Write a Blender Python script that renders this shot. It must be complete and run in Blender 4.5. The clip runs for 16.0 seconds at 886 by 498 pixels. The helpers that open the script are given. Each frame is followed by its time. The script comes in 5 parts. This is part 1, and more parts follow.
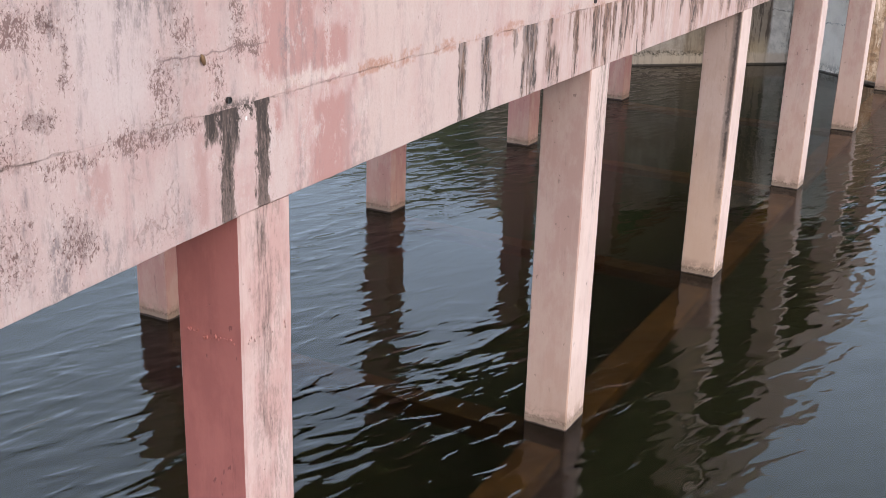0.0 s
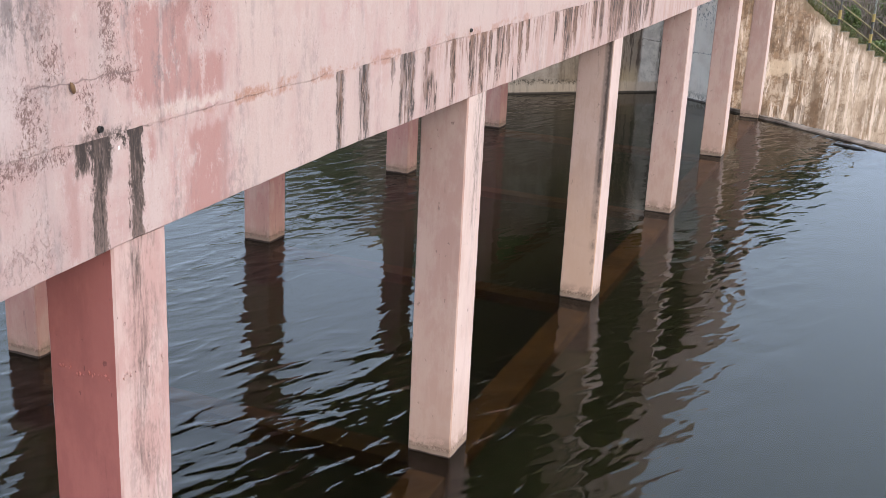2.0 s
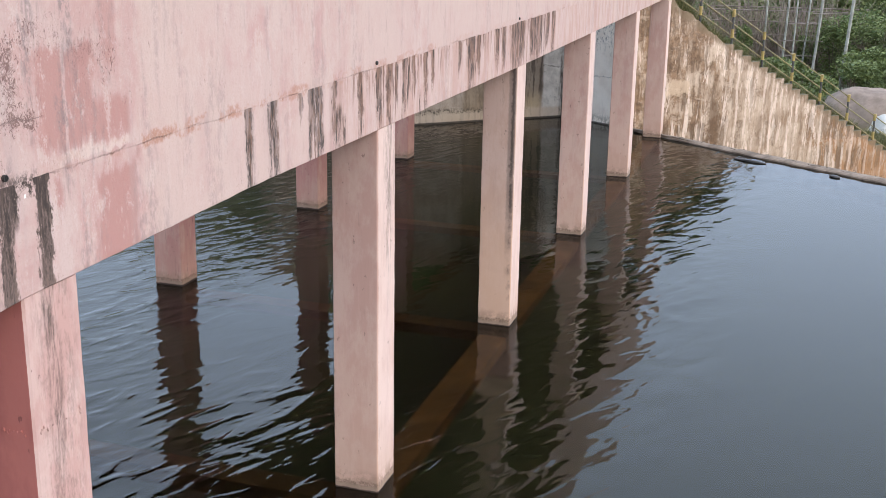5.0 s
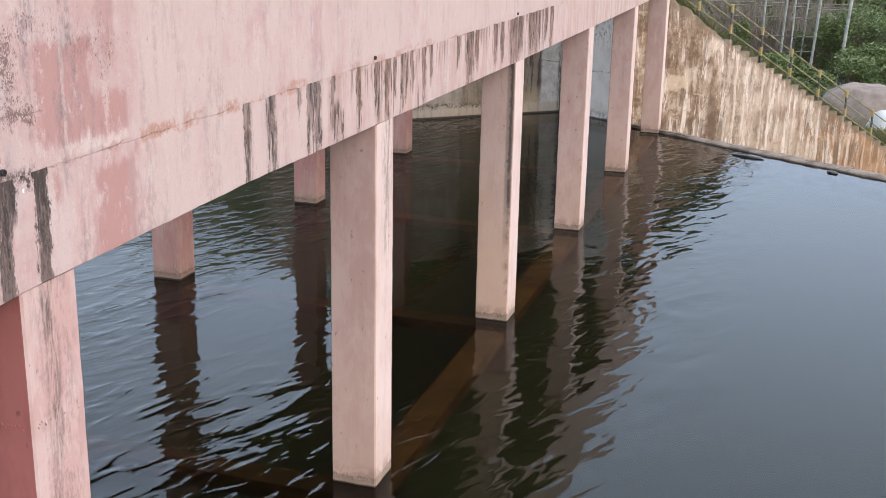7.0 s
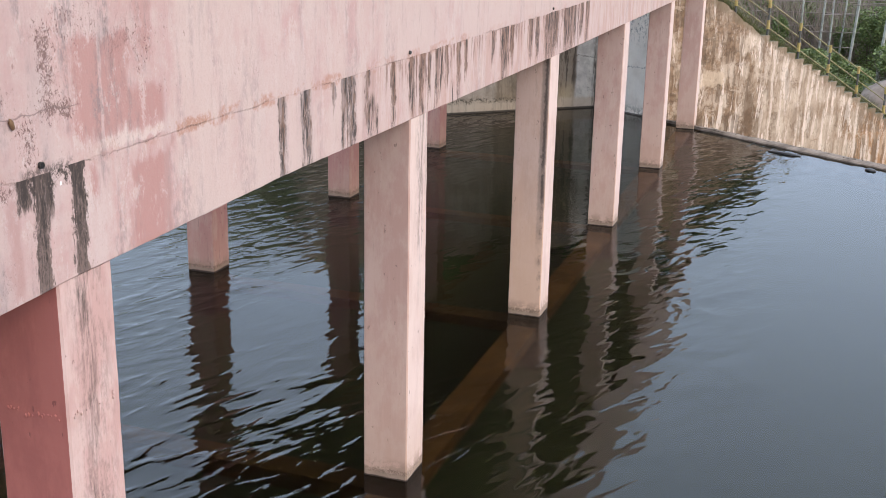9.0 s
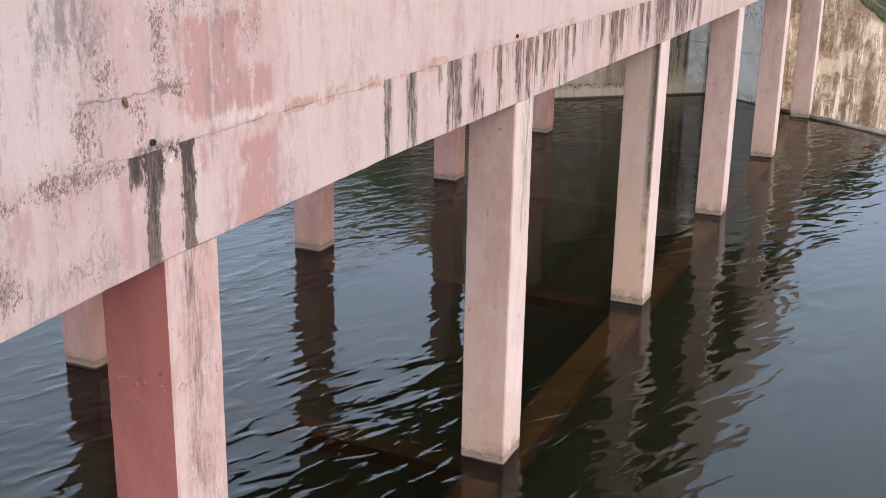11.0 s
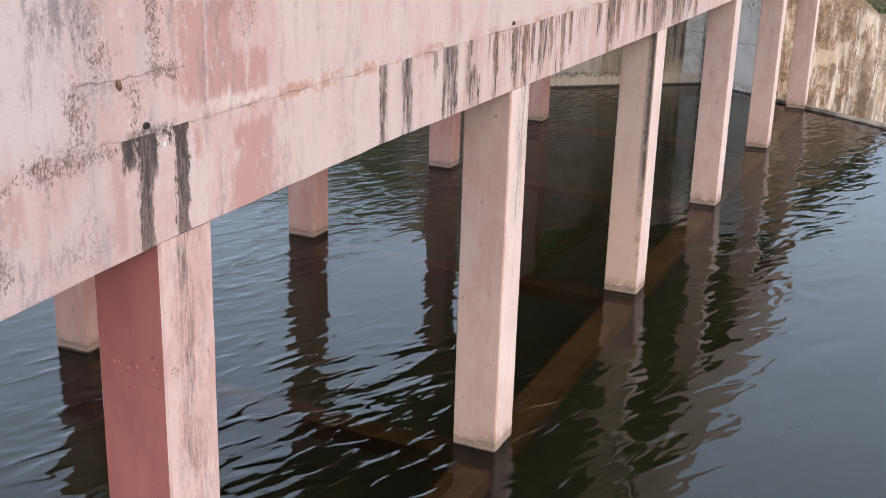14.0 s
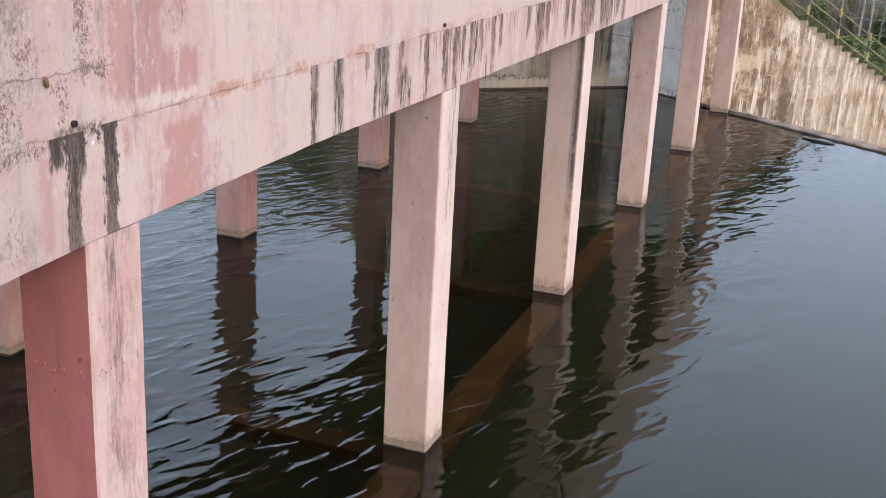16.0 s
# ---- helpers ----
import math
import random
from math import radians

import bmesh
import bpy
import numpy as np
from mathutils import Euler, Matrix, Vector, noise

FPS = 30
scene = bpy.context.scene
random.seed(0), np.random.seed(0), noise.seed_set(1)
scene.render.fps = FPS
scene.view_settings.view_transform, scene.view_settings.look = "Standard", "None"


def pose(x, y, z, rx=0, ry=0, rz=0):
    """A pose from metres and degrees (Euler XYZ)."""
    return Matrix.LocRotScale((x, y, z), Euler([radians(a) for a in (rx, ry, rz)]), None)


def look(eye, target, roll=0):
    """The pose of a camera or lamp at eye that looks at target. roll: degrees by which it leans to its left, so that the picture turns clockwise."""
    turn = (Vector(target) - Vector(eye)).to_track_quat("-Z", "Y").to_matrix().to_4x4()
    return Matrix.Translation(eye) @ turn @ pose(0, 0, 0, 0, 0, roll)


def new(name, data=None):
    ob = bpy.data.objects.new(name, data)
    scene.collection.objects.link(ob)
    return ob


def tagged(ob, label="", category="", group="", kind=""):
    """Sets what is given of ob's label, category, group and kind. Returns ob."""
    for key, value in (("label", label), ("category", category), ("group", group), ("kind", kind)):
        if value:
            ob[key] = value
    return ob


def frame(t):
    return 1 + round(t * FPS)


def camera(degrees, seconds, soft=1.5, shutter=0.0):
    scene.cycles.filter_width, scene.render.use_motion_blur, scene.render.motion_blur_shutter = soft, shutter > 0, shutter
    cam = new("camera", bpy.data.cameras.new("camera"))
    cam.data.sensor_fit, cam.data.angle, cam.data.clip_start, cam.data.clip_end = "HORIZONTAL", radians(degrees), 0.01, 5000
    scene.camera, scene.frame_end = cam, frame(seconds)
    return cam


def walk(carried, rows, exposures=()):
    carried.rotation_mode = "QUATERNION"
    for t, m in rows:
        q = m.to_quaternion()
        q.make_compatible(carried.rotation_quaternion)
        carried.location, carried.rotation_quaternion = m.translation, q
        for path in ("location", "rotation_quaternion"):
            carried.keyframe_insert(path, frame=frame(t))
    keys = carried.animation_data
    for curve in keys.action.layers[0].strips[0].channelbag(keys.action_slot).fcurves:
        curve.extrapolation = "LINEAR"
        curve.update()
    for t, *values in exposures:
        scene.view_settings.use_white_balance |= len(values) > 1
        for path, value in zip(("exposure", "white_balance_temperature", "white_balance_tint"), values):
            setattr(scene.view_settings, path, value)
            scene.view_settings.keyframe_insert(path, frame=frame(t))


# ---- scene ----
cam = camera(42.16, 16.0, soft=0.6)
ROWS = [
    (0.0, pose(3.6300, -0.0095, 5.3917, 70.511, -1.663, 28.844)),
    (0.5, pose(3.6282, -0.0022, 5.3858, 70.431, -1.742, 28.501)),
    (1.0, pose(3.6257, 0.0032, 5.3886, 70.361, -1.858, 27.907)),
    (1.5, pose(3.6227, 0.0071, 5.3854, 70.926, -2.553, 24.748)),
    (2.0, pose(3.6208, 0.0066, 5.3845, 72.132, -2.633, 22.895)),
    (2.5, pose(3.6215, -0.0024, 5.3822, 73.282, -2.315, 21.052)),
    (3.0, pose(3.6177, -0.0082, 5.3815, 73.710, -1.797, 19.841)),
    (3.5, pose(3.6073, -0.0042, 5.3775, 73.971, -1.371, 18.863)),
    (4.0, pose(3.6001, -0.0038, 5.3753, 74.010, -0.955, 18.218)),
    (6.5, pose(3.5882, 0.0066, 5.3739, 73.655, -1.081, 17.594)),
    (7.0, pose(3.5890, -0.0025, 5.3789, 73.609, -1.076, 17.764)),
    (7.5, pose(3.5868, -0.0028, 5.3826, 73.579, -1.117, 17.950)),
    (8.0, pose(3.5891, -0.0063, 5.3821, 73.583, -1.041, 18.189)),
    (8.5, pose(3.5881, -0.0045, 5.3783, 73.515, -1.092, 18.602)),
    (9.0, pose(3.5883, -0.0019, 5.3819, 73.311, -1.091, 19.484)),
    (9.5, pose(3.5953, -0.0090, 5.3820, 73.102, -0.610, 21.813)),
    (10.0, pose(3.6097, -0.0083, 5.3871, 72.869, -0.564, 23.494)),
    (12.5, pose(3.6163, 0.0145, 5.3709, 72.129, -1.193, 25.503)),
    (13.0, pose(3.6269, 0.0065, 5.3777, 71.994, -1.317, 25.526)),
    (13.5, pose(3.6196, 0.0129, 5.3718, 71.926, -1.414, 25.337)),
    (14.0, pose(3.6067, 0.0145, 5.3728, 71.802, -1.627, 24.808)),
    (14.5, pose(3.6059, 0.0045, 5.3744, 71.793, -1.830, 24.168)),
    (15.0, pose(3.6023, -0.0004, 5.3786, 71.803, -2.201, 23.169)),
    (15.5, pose(3.5981, -0.0038, 5.3789, 71.870, -2.580, 22.233)),
    (16.0, pose(3.5898, -0.0062, 5.3728, 71.998, -2.807, 21.418)),
]
walk(cam, ROWS)

# ---- sky, sun and exposure ----
SUN_AZ, SUN_EL = 106.0, 34.0   # compass degrees clockwise from +y; height above the horizon
world = bpy.data.worlds.new("overcast_sky")
world.use_nodes = True
scene.world = world
sky = world.node_tree.nodes.new("ShaderNodeTexSky")
sky.sky_type, sky.sun_disc = "NISHITA", False
sky.sun_elevation, sky.sun_rotation = radians(SUN_EL), radians(SUN_AZ)
sky.air_density, sky.dust_density, sky.ozone_density = 1.0, 3.5, 1.5
back = world.node_tree.nodes["Background"]
back.inputs["Strength"].default_value = 0.205
# thin even cloud drawn over the whole sky
cloud = world.node_tree.nodes.new("ShaderNodeMix")
cloud.data_type = "RGBA"
cloud.inputs[0].default_value = 0.84
cloud.inputs[7].default_value = (6.0, 7.2, 9.25, 1)
world.node_tree.links.new(sky.outputs["Color"], cloud.inputs[6])
world.node_tree.links.new(cloud.outputs[2], back.inputs["Color"])
sun = new("sun", bpy.data.lights.new("sun", "SUN"))
sun.data.energy, sun.data.angle, sun.data.color = 1.02, radians(25), (1.0, 0.83, 0.61)
az, el = radians(SUN_AZ), radians(SUN_EL)
way = Vector((math.sin(az) * math.cos(el), math.cos(az) * math.cos(el), math.sin(el)))
sun.matrix_world = look(way * 60, (0, 0, 0))
scene.view_settings.exposure = 0.44


# ---- small node kit ----
class Kit:
    def __init__(self, name):
        self.mat = bpy.data.materials.new(name)
        self.mat.use_nodes = True
        self.tree = self.mat.node_tree
        self.bsdf = self.tree.nodes["Principled BSDF"]
        geo = self.tree.nodes.new("ShaderNodeNewGeometry")
        self.pos, self.normal, self.island = geo.outputs["Position"], geo.outputs["Normal"], geo.outputs["Random Per Island"]
        split = self.tree.nodes.new("ShaderNodeSeparateXYZ")
        self.link(self.pos, split.inputs[0])
        self.x, self.y, self.z = split.outputs

    def link(self, a, b):
        self.tree.links.new(a, b)

    def put(self, socket, value):
        if isinstance(value, bpy.types.NodeSocket):
            self.link(value, socket)
        elif isinstance(value, (tuple, list)) and len(value) == 3 and socket.type == "RGBA":
            socket.default_value = (*value, 1)
        else:
            socket.default_value = value

    def math(self, op, a, b=0.0, clamp=False):
        n = self.tree.nodes.new("ShaderNodeMath")
        n.operation, n.use_clamp = op, clamp
        self.put(n.inputs[0], a)
        self.put(n.inputs[1], b)
        return n.outputs[0]

    def mul(self, a, b):
        return self.math("MULTIPLY", a, b)

    def add(self, a, b, clamp=False):
        return self.math("ADD", a, b, clamp)

    def noise(self, scale, detail=4, rough=0.55, stretch=(1, 1, 1), turn=0, vec=None, warp=0.0):
        m = self.tree.nodes.new("ShaderNodeMapping")
        m.vector_type = "TEXTURE"      # turns first, then stretches
        m.inputs["Scale"].default_value = [1 / max(c, 0.001) for c in stretch]
        m.inputs["Rotation"].default_value = (0, 0, radians(turn))
        self.link(vec or self.pos, m.inputs["Vector"])
        n = self.tree.nodes.new("ShaderNodeTexNoise")
        n.inputs["Scale"].default_value, n.inputs["Detail"].default_value = scale, detail
        n.inputs["Roughness"].default_value, n.inputs["Distortion"].default_value = rough, warp
        self.link(m.outputs[0], n.inputs["Vector"])
        return n.outputs["Fac"]

    def ramp(self, fac, *stops):
        n = self.tree.nodes.new("ShaderNodeValToRGB")
        e = n.color_ramp.elements
        while len(e) < len(stops):
            e.new(0.5)
        for el_, (p, c) in zip(e, stops):
            el_.position = p
            el_.color = (*c, 1) if isinstance(c, tuple) else (c, c, c, 1)
        self.put(n.inputs[0], fac)
        return n.outputs[0]

    def step(self, fac, lo, hi):
        n = self.tree.nodes.new("ShaderNodeMapRange")
        n.interpolation_type = "SMOOTHSTEP"
        self.put(n.inputs[0], fac)
        n.inputs[1].default_value, n.inputs[2].default_value = lo, hi
        return n.outputs[0]

    def mix(self, fac, a, b, blend="MIX"):
        n = self.tree.nodes.new("ShaderNodeMix")
        n.data_type, n.blend_type = "RGBA", blend
        self.put(n.inputs[0], fac)
        self.put(n.inputs[6], a)
        self.put(n.inputs[7], b)
        return n.outputs[2]

    def bump(self, height, strength=0.3, distance=0.02, base=None):
        n = self.tree.nodes.new("ShaderNodeBump")
        n.inputs["Strength"].default_value, n.inputs["Distance"].default_value = strength, distance
        self.link(height, n.inputs["Height"])
        if base:
            self.link(base, n.inputs["Normal"])
        return n.outputs[0]

    def done(self, color, rough=0.8, normal=None, **more):
        self.put(self.bsdf.inputs["Base Color"], color)
        self.put(self.bsdf.inputs["Roughness"], rough)
        if normal:
            self.link(normal, self.bsdf.inputs["Normal"])
        for key, value in more.items():
            self.put(self.bsdf.inputs[key.replace("_", " ")], value)
        return self.mat


# ---- materials ----
def band(k, value, centre, half, soft):
    """1 within half of centre, fading over soft."""
    return k.step(k.mul(k.math("ABSOLUTE", k.add(value, -centre)), -1.0), -half - soft, -half)


def pink_fascia(name, upper):
    """Old pink limewash on the side of the bridge: the bleached, flaking parapet, or the beam below the joint with its black runs."""
    k = Kit(name)
    big, mid, fine = k.noise(0.8, 3), k.noise(3.8, 7, 0.68), k.noise(70, 4, 0.6)
    crust = k.noise(58, 8, 0.85, (1, 1.15, 0.8))
    col = k.mix(k.step(k.add(k.mul(mid, 0.65), k.mul(big, 0.35)), 0.42, 0.60), (0.61, 0.480, 0.455), (0.56, 0.385, 0.362))
    col = k.mix(k.mul(k.step(k.noise(2.2, 7, 0.72, (1, 1, 0.35)), 0.50, 0.62), 0.65), col, (0.64, 0.545, 0.520))
    # rosier, less bleached fields with ragged borders
    ragged = k.mul(k.add(k.noise(12, 6, 0.75, (1, 1, 0.4)), -0.5), 0.32)
    yy, zz = k.add(k.y, ragged), k.add(k.z, ragged)

    def field(y0, y1, z0, z1, soft):
        a = k.mul(k.step(yy, y0 - soft, y0 + soft), k.step(k.mul(k.add(k.y, k.mul(ragged, 0.25)), -1.0), -y1 - 0.03, -y1 + 0.01))
        b = k.mul(k.step(zz, z0 - 0.05, z0 + 0.05), k.step(k.mul(zz, -1.0), -z1 - 0.03, -z1 + 0.03))
        return k.mul(a, b)
    if upper:
        bare = k.add(field(5.18, 5.60, 4.43, 4.90, 0.05), band(k, k.add(k.y, k.mul(ragged, 0.15)), 4.93, 0.008, 0.012), True)
        patch = k.mul(field(4.68, 5.49, 4.20, 4.72, 0.06), k.math("SUBTRACT", 1.0, k.mul(bare, 0.85)))
        patch = k.add(patch, k.mul(field(5.28, 5.40, 4.6, 5.3, 0.04), 0.6), True)
    else:
        patch = k.add(field(5.16, 5.52, 3.50, 4.03, 0.06), k.mul(k.add(field(4.81, 4.85, 3.88, 4.10, 0.02), field(5.53, 5.58, 4.02, 4.10, 0.02), True), 0.9), True)
        patch = k.add(patch, k.mul(k.add(field(3.47, 3.58, 3.80, 4.02, 0.05), field(4.17, 4.24, 3.55, 4.02, 0.04), True), 0.9), True)
    worn = k.step(k.add(k.noise(13, 6, 0.75, (1, 1, 0.35)), k.mul(crust, 0.25)), 0.36, 0.52)
    if upper:
        splash = k.mul(k.mul(k.step(yy, 4.80, 4.95), k.step(k.mul(k.y, -1.0), -5.52, -5.46)), band(k, k.add(k.z, k.mul(ragged, 0.5)), 4.165, 0.022, 0.02))
        col = k.mix(k.mul(splash, 0.8), col, (0.70, 0.60, 0.56))
    col = k.mix(k.mul(k.mul(patch, worn), 0.88), col, (0.475, 0.268, 0.245))
    runs = k.step(k.noise(4.6, 6, 0.65, (1, 1.6, 0.14)), 0.56, 0.66)
    col = k.mix(k.mul(runs, k.ramp(k.mul(k.y, 0.1), (0.0, 0.45), (0.52, 0.42), (0.62, 0.10))), col, (0.555, 0.335, 0.31))
    # lime bloom
    bloom = k.step(k.add(k.noise(6, 7, 0.75, (1, 1, 0.5)), k.mul(k.add(crust, -0.5), 0.5)), 0.56, 0.62)
    col = k.mix(k.mul(bloom, 0.55), col, (0.665, 0.585, 0.56))
    calm = k.mul(k.step(yy, 5.50, 5.75), k.step(k.noise(1.1, 5, 0.65, (1, 1, 0.7)), 0.28, 0.62))
    col = k.mix(k.mul(calm, 0.78), col, (0.635, 0.525, 0.485))
    # crusty spots where the older coat shows, thick at the near end and along the lift lines
    near = k.ramp(k.mul(k.y, 0.0725), (0.0, 1.0), (0.28, 1.0), (0.36, 0.75), (0.42, 0.30), (1.0, 0.16))
    line = k.add(k.z, k.mul(k.add(k.noise(2.3, 5, 0.6), -0.5), 0.10))
    lifts = k.add(k.add(band(k, line, 4.11, 0.02, 0.10), band(k, line, 4.40, 0.01, 0.10)), k.add(band(k, line, 3.66, 0.02, 0.14), band(k, line, 4.70, 0.02, 0.12)))
    want = k.add(k.mul(k.add(k.noise(1.3, 7, 0.72, (1, 1.25, 0.7)), -0.5), 1.9), k.mul(lifts, 0.13))
    flaky = k.add(k.add(k.mul(k.add(crust, -0.5), 2.0), want), k.mul(k.add(near, -1.0), 0.40))
    flaky = k.add(flaky, k.ramp(k.mul(k.y, 0.1), (0.0, 0.025), (0.40, 0.015), (0.46, -0.05)))
    flake = k.step(flaky, 0.31, 0.40)
    drift = k.mul(k.add(k.noise(5, 6, 0.72, (1, 1, 0.6)), -0.5), 0.30)
    yd, zd = k.add(k.y, drift), k.add(k.z, k.mul(drift, -0.8))

    def heap(rows):
        """Ragged patches: place along the bridge, height, half width, half height and strength of each."""
        out = None
        for at, up, wide_, tall_, much in rows:
            if (up < 4.0 if upper else up > 4.1):
                continue
            one = k.mul(k.mul(band(k, yd, at, wide_ * 0.2, wide_ * 1.3), band(k, zd, up, tall_ * 0.2, tall_ * 1.3)), much * 0.85)
            out = one if out is None else k.math("MAXIMUM", out, one)
        return out
    scaly = heap(((4.11, 4.53, 0.09, 0.10, 0.75), (3.97, 4.27, 0.10, 0.13, 0.7), (4.37, 4.26, 0.07, 0.14, 0.8), (3.76, 4.08, 0.18, 0.08, 0.9), (4.50, 4.58, 0.09, 0.25, 1.0),
                  (4.56, 4.41, 0.16, 0.05, 0.9), (4.04, 4.07, 0.22, 0.05, 0.8), (3.12, 4.64, 0.12, 0.08, 0.9), (5.30, 4.62, 0.12, 0.16, 0.45), (3.45, 4.07, 0.25, 0.04, 0.6), (4.70, 4.80, 0.20, 0.10, 0.6)))
    peeled = heap(((3.30, 4.66, 0.05, 0.05, 1.0), (3.37, 4.53, 0.05, 0.10, 0.95), (3.35, 4.43, 0.04, 0.05, 0.9), (3.22, 4.28, 0.12, 0.06, 1.0), (3.38, 3.73, 0.14, 0.14, 0.85), (2.80, 4.20, 0.30, 0.25, 0.9),
                   (3.02, 3.80, 0.12, 0.16, 0.8), (2.70, 4.75, 0.25, 0.10, 0.8)))
    peel = k.step(k.add(k.mul(peeled, 0.55), k.mul(k.add(crust, -0.5), 2.2)), 0.42, 0.52)
    flake = k.math("MAXIMUM", flake, k.mul(peel, k.step(peeled, 0.05, 0.3)))
    # hairline curls where the limewash lifts
    cluster = k.add(k.math("MAXIMUM", scaly, k.mul(peeled, 0.6)), k.mul(near, k.add(k.mul(lifts, 0.13), k.mul(k.step(k.noise(1.7, 6, 0.7), 0.50, 0.66), 0.20))), True)
    where = k.add(k.add(cluster, k.mul(k.add(k.noise(9, 6, 0.75, (1, 1, 0.6)), -0.5), 1.5)), k.mul(k.step(k.mul(k.y, -1.0), -3.75, -3.2), 0.16))
    grain = k.noise(62, 5, 0.72, (1, 1, 0.7), warp=0.6)
    curl = k.mul(k.step(k.add(grain, k.mul(where, 0.16)), 0.63, 0.67), k.step(where, -0.05, 0.50))
    curl = k.math("MAXIMUM", curl, k.mul(band(k, k.noise(48, 3, 0.6, (1, 1, 0.75), warp=0.5), 0.5, 0.012, 0.03), k.mul(k.step(where, 0.45, 0.8), 0.8)))
    # a duller, greyer coat at the near end
    grey = k.mul(k.step(k.mul(k.add(k.y, k.mul(drift, 2.0)), -1.0), -4.75, -4.0), k.add(0.45, k.mul(k.noise(1.4, 5, 0.65), 0.7)))
    col = k.mix(k.mul(grey, 0.50), col, (0.47, 0.385, 0.375))
    if upper:
        # broad grey-white bleached field with a black soak
        pale_zone = k.mul(k.mul(k.step(k.add(k.y, k.mul(ragged, 0.7)), 3.30, 3.55), k.step(k.mul(k.add(k.y, k.mul(ragged, 0.7)), -1.0), -4.05, -3.80)), k.step(k.z, 4.0, 4.3))
        col = k.mix(k.mul(pale_zone, 0.55), col, (0.62, 0.565, 0.56))
        soak = k.mul(k.mul(band(k, k.add(k.y, k.mul(ragged, 0.4)), 3.92, 0.06, 0.16), k.step(k.add(k.z, k.mul(ragged, 0.5)), 4.42, 4.60)), k.step(k.add(k.noise(11, 6, 0.75, (1, 1, 0.25)), k.mul(k.add(crust, -0.5), 0.3)), 0.44, 0.60))
        col = k.mix(k.mul(soak, 0.75), col, (0.19, 0.175, 0.175))
    # grey and black smears in soft upright runs
    smear = k.mul(k.step(k.noise(3.0, 6, 0.7, (1, 1.3, 0.22)), 0.49, 0.63), k.step(k.add(k.noise(26, 5, 0.8, (1, 1, 0.5)), k.mul(crust, 0.4)), 0.60, 0.78))
    col = k.mix(k.mul(k.mul(smear, k.add(k.mul(near, 0.9), 0.15)), 0.9), col, (0.25, 0.215, 0.22))
    soft = k.step(k.noise(3.4, 5, 0.6, (1, 1.4, 0.12)), 0.55, 0.70)
    col = k.mix(k.mul(soft, k.ramp(k.mul(k.y, 0.1), (0.0, 0.36), (0.52, 0.34), (0.62, 0.10))), col, (0.44, 0.40, 0.395))
    col = k.mix(k.mul(flake, 0.42), col, k.mix(k.step(mid, 0.42, 0.58), (0.34, 0.20, 0.18), (0.45, 0.30, 0.28)))
    lace = k.mul(k.step(k.noise(58, 4, 0.7, (1, 1, 0.6), warp=0.8), 0.56, 0.62), k.step(where, 0.0, 0.5))
    col = k.mix(k.mul(lace, 0.55), col, (0.68, 0.59, 0.57))
    col = k.mix(k.mul(curl, 0.80), col, (0.14, 0.075, 0.066))
    if not upper:
        # black runs from the joint and the drains
        dense = k.ramp(k.mul(k.y, 1 / 31), (0.0, 0.0), (0.225, 0.0), (0.26, 0.10), (0.298, 0.15), (0.304, 0.60), (0.342, 0.55), (0.352, 0.15), (0.383, 0.20), (0.390, 0.62), (0.402, 0.40), (0.445, 0.36),
                       (0.453, 0.80), (0.475, 0.70), (0.484, 0.70), (0.506, 0.80), (0.520, 0.25), (0.536, 0.0), (1.0, 0.0))
        strand = k.noise(7.5, 6, 0.68, (1, 1.5, 0.09))
        thin = k.noise(21, 5, 0.75, (1, 1.2, 0.10))
        wob = k.add(k.z, k.mul(k.add(k.noise(6, 5, 0.7, (1, 1, 0.02)), -0.5), 1.9))
        under = k.mul(k.step(k.mul(line, -1.0), -4.16, -4.08), k.step(wob, 3.48, 3.72))
        inky = k.mul(k.step(k.add(k.add(strand, k.mul(k.add(thin, -0.5), 0.30)), k.mul(k.add(dense, -0.7), 0.30)), 0.495, 0.565), under)
        # single runs, each one its place along the bridge, half width and foot
        bend = k.add(k.add(k.y, k.mul(k.add(k.noise(2.6, 4, 0.6, (1, 0.5, 1)), -0.5), 0.13)), k.mul(k.add(k.noise(30, 6, 0.85, (1, 1, 0.22)), -0.5), 0.17))
        foot = k.add(k.z, k.mul(k.add(k.noise(14, 5, 0.7, (1, 1, 0.05)), -0.5), 0.5))
        pinch = k.mul(k.add(k.noise(11, 4, 0.65, (1, 0.5, 0.8)), -0.5), 0.08)
        runs_, halo = None, None
        for at, half, low in ((6.93, 0.024, 3.50), (7.31, 0.040, 3.45), (7.75, 0.015, 4.00), (7.95, 0.032, 3.50), (8.08, 0.040, 3.50), (8.40, 0.022, 3.96), (8.47, 0.085, 3.50),
                              (8.95, 0.026, 3.62), (9.38, 0.022, 3.60), (9.64, 0.030, 3.55), (9.83, 0.018, 3.80), (10.04, 0.024, 3.62), (10.31, 0.020, 3.80), (10.67, 0.030, 3.60), (10.88, 0.020, 3.80),
                              (11.80, 0.03, 3.90), (12.24, 0.10, 3.50), (12.52, 0.045, 3.72), (13.31, 0.05, 3.72), (13.62, 0.05, 3.72), (14.20, 0.15, 3.50), (14.52, 0.07, 3.66), (15.06, 0.06, 3.60), (15.30, 0.14, 3.50), (15.58, 0.05, 3.70), (16.0, 0.05, 3.75), (16.35, 0.07, 3.50)):
            off = k.add(k.math("ABSOLUTE", k.add(bend, -at)), pinch)
            one = k.mul(k.step(k.mul(off, -1.0), -half * 1.7 - 0.03, -half * 0.7), k.step(foot, low - 0.26, low + 0.16))
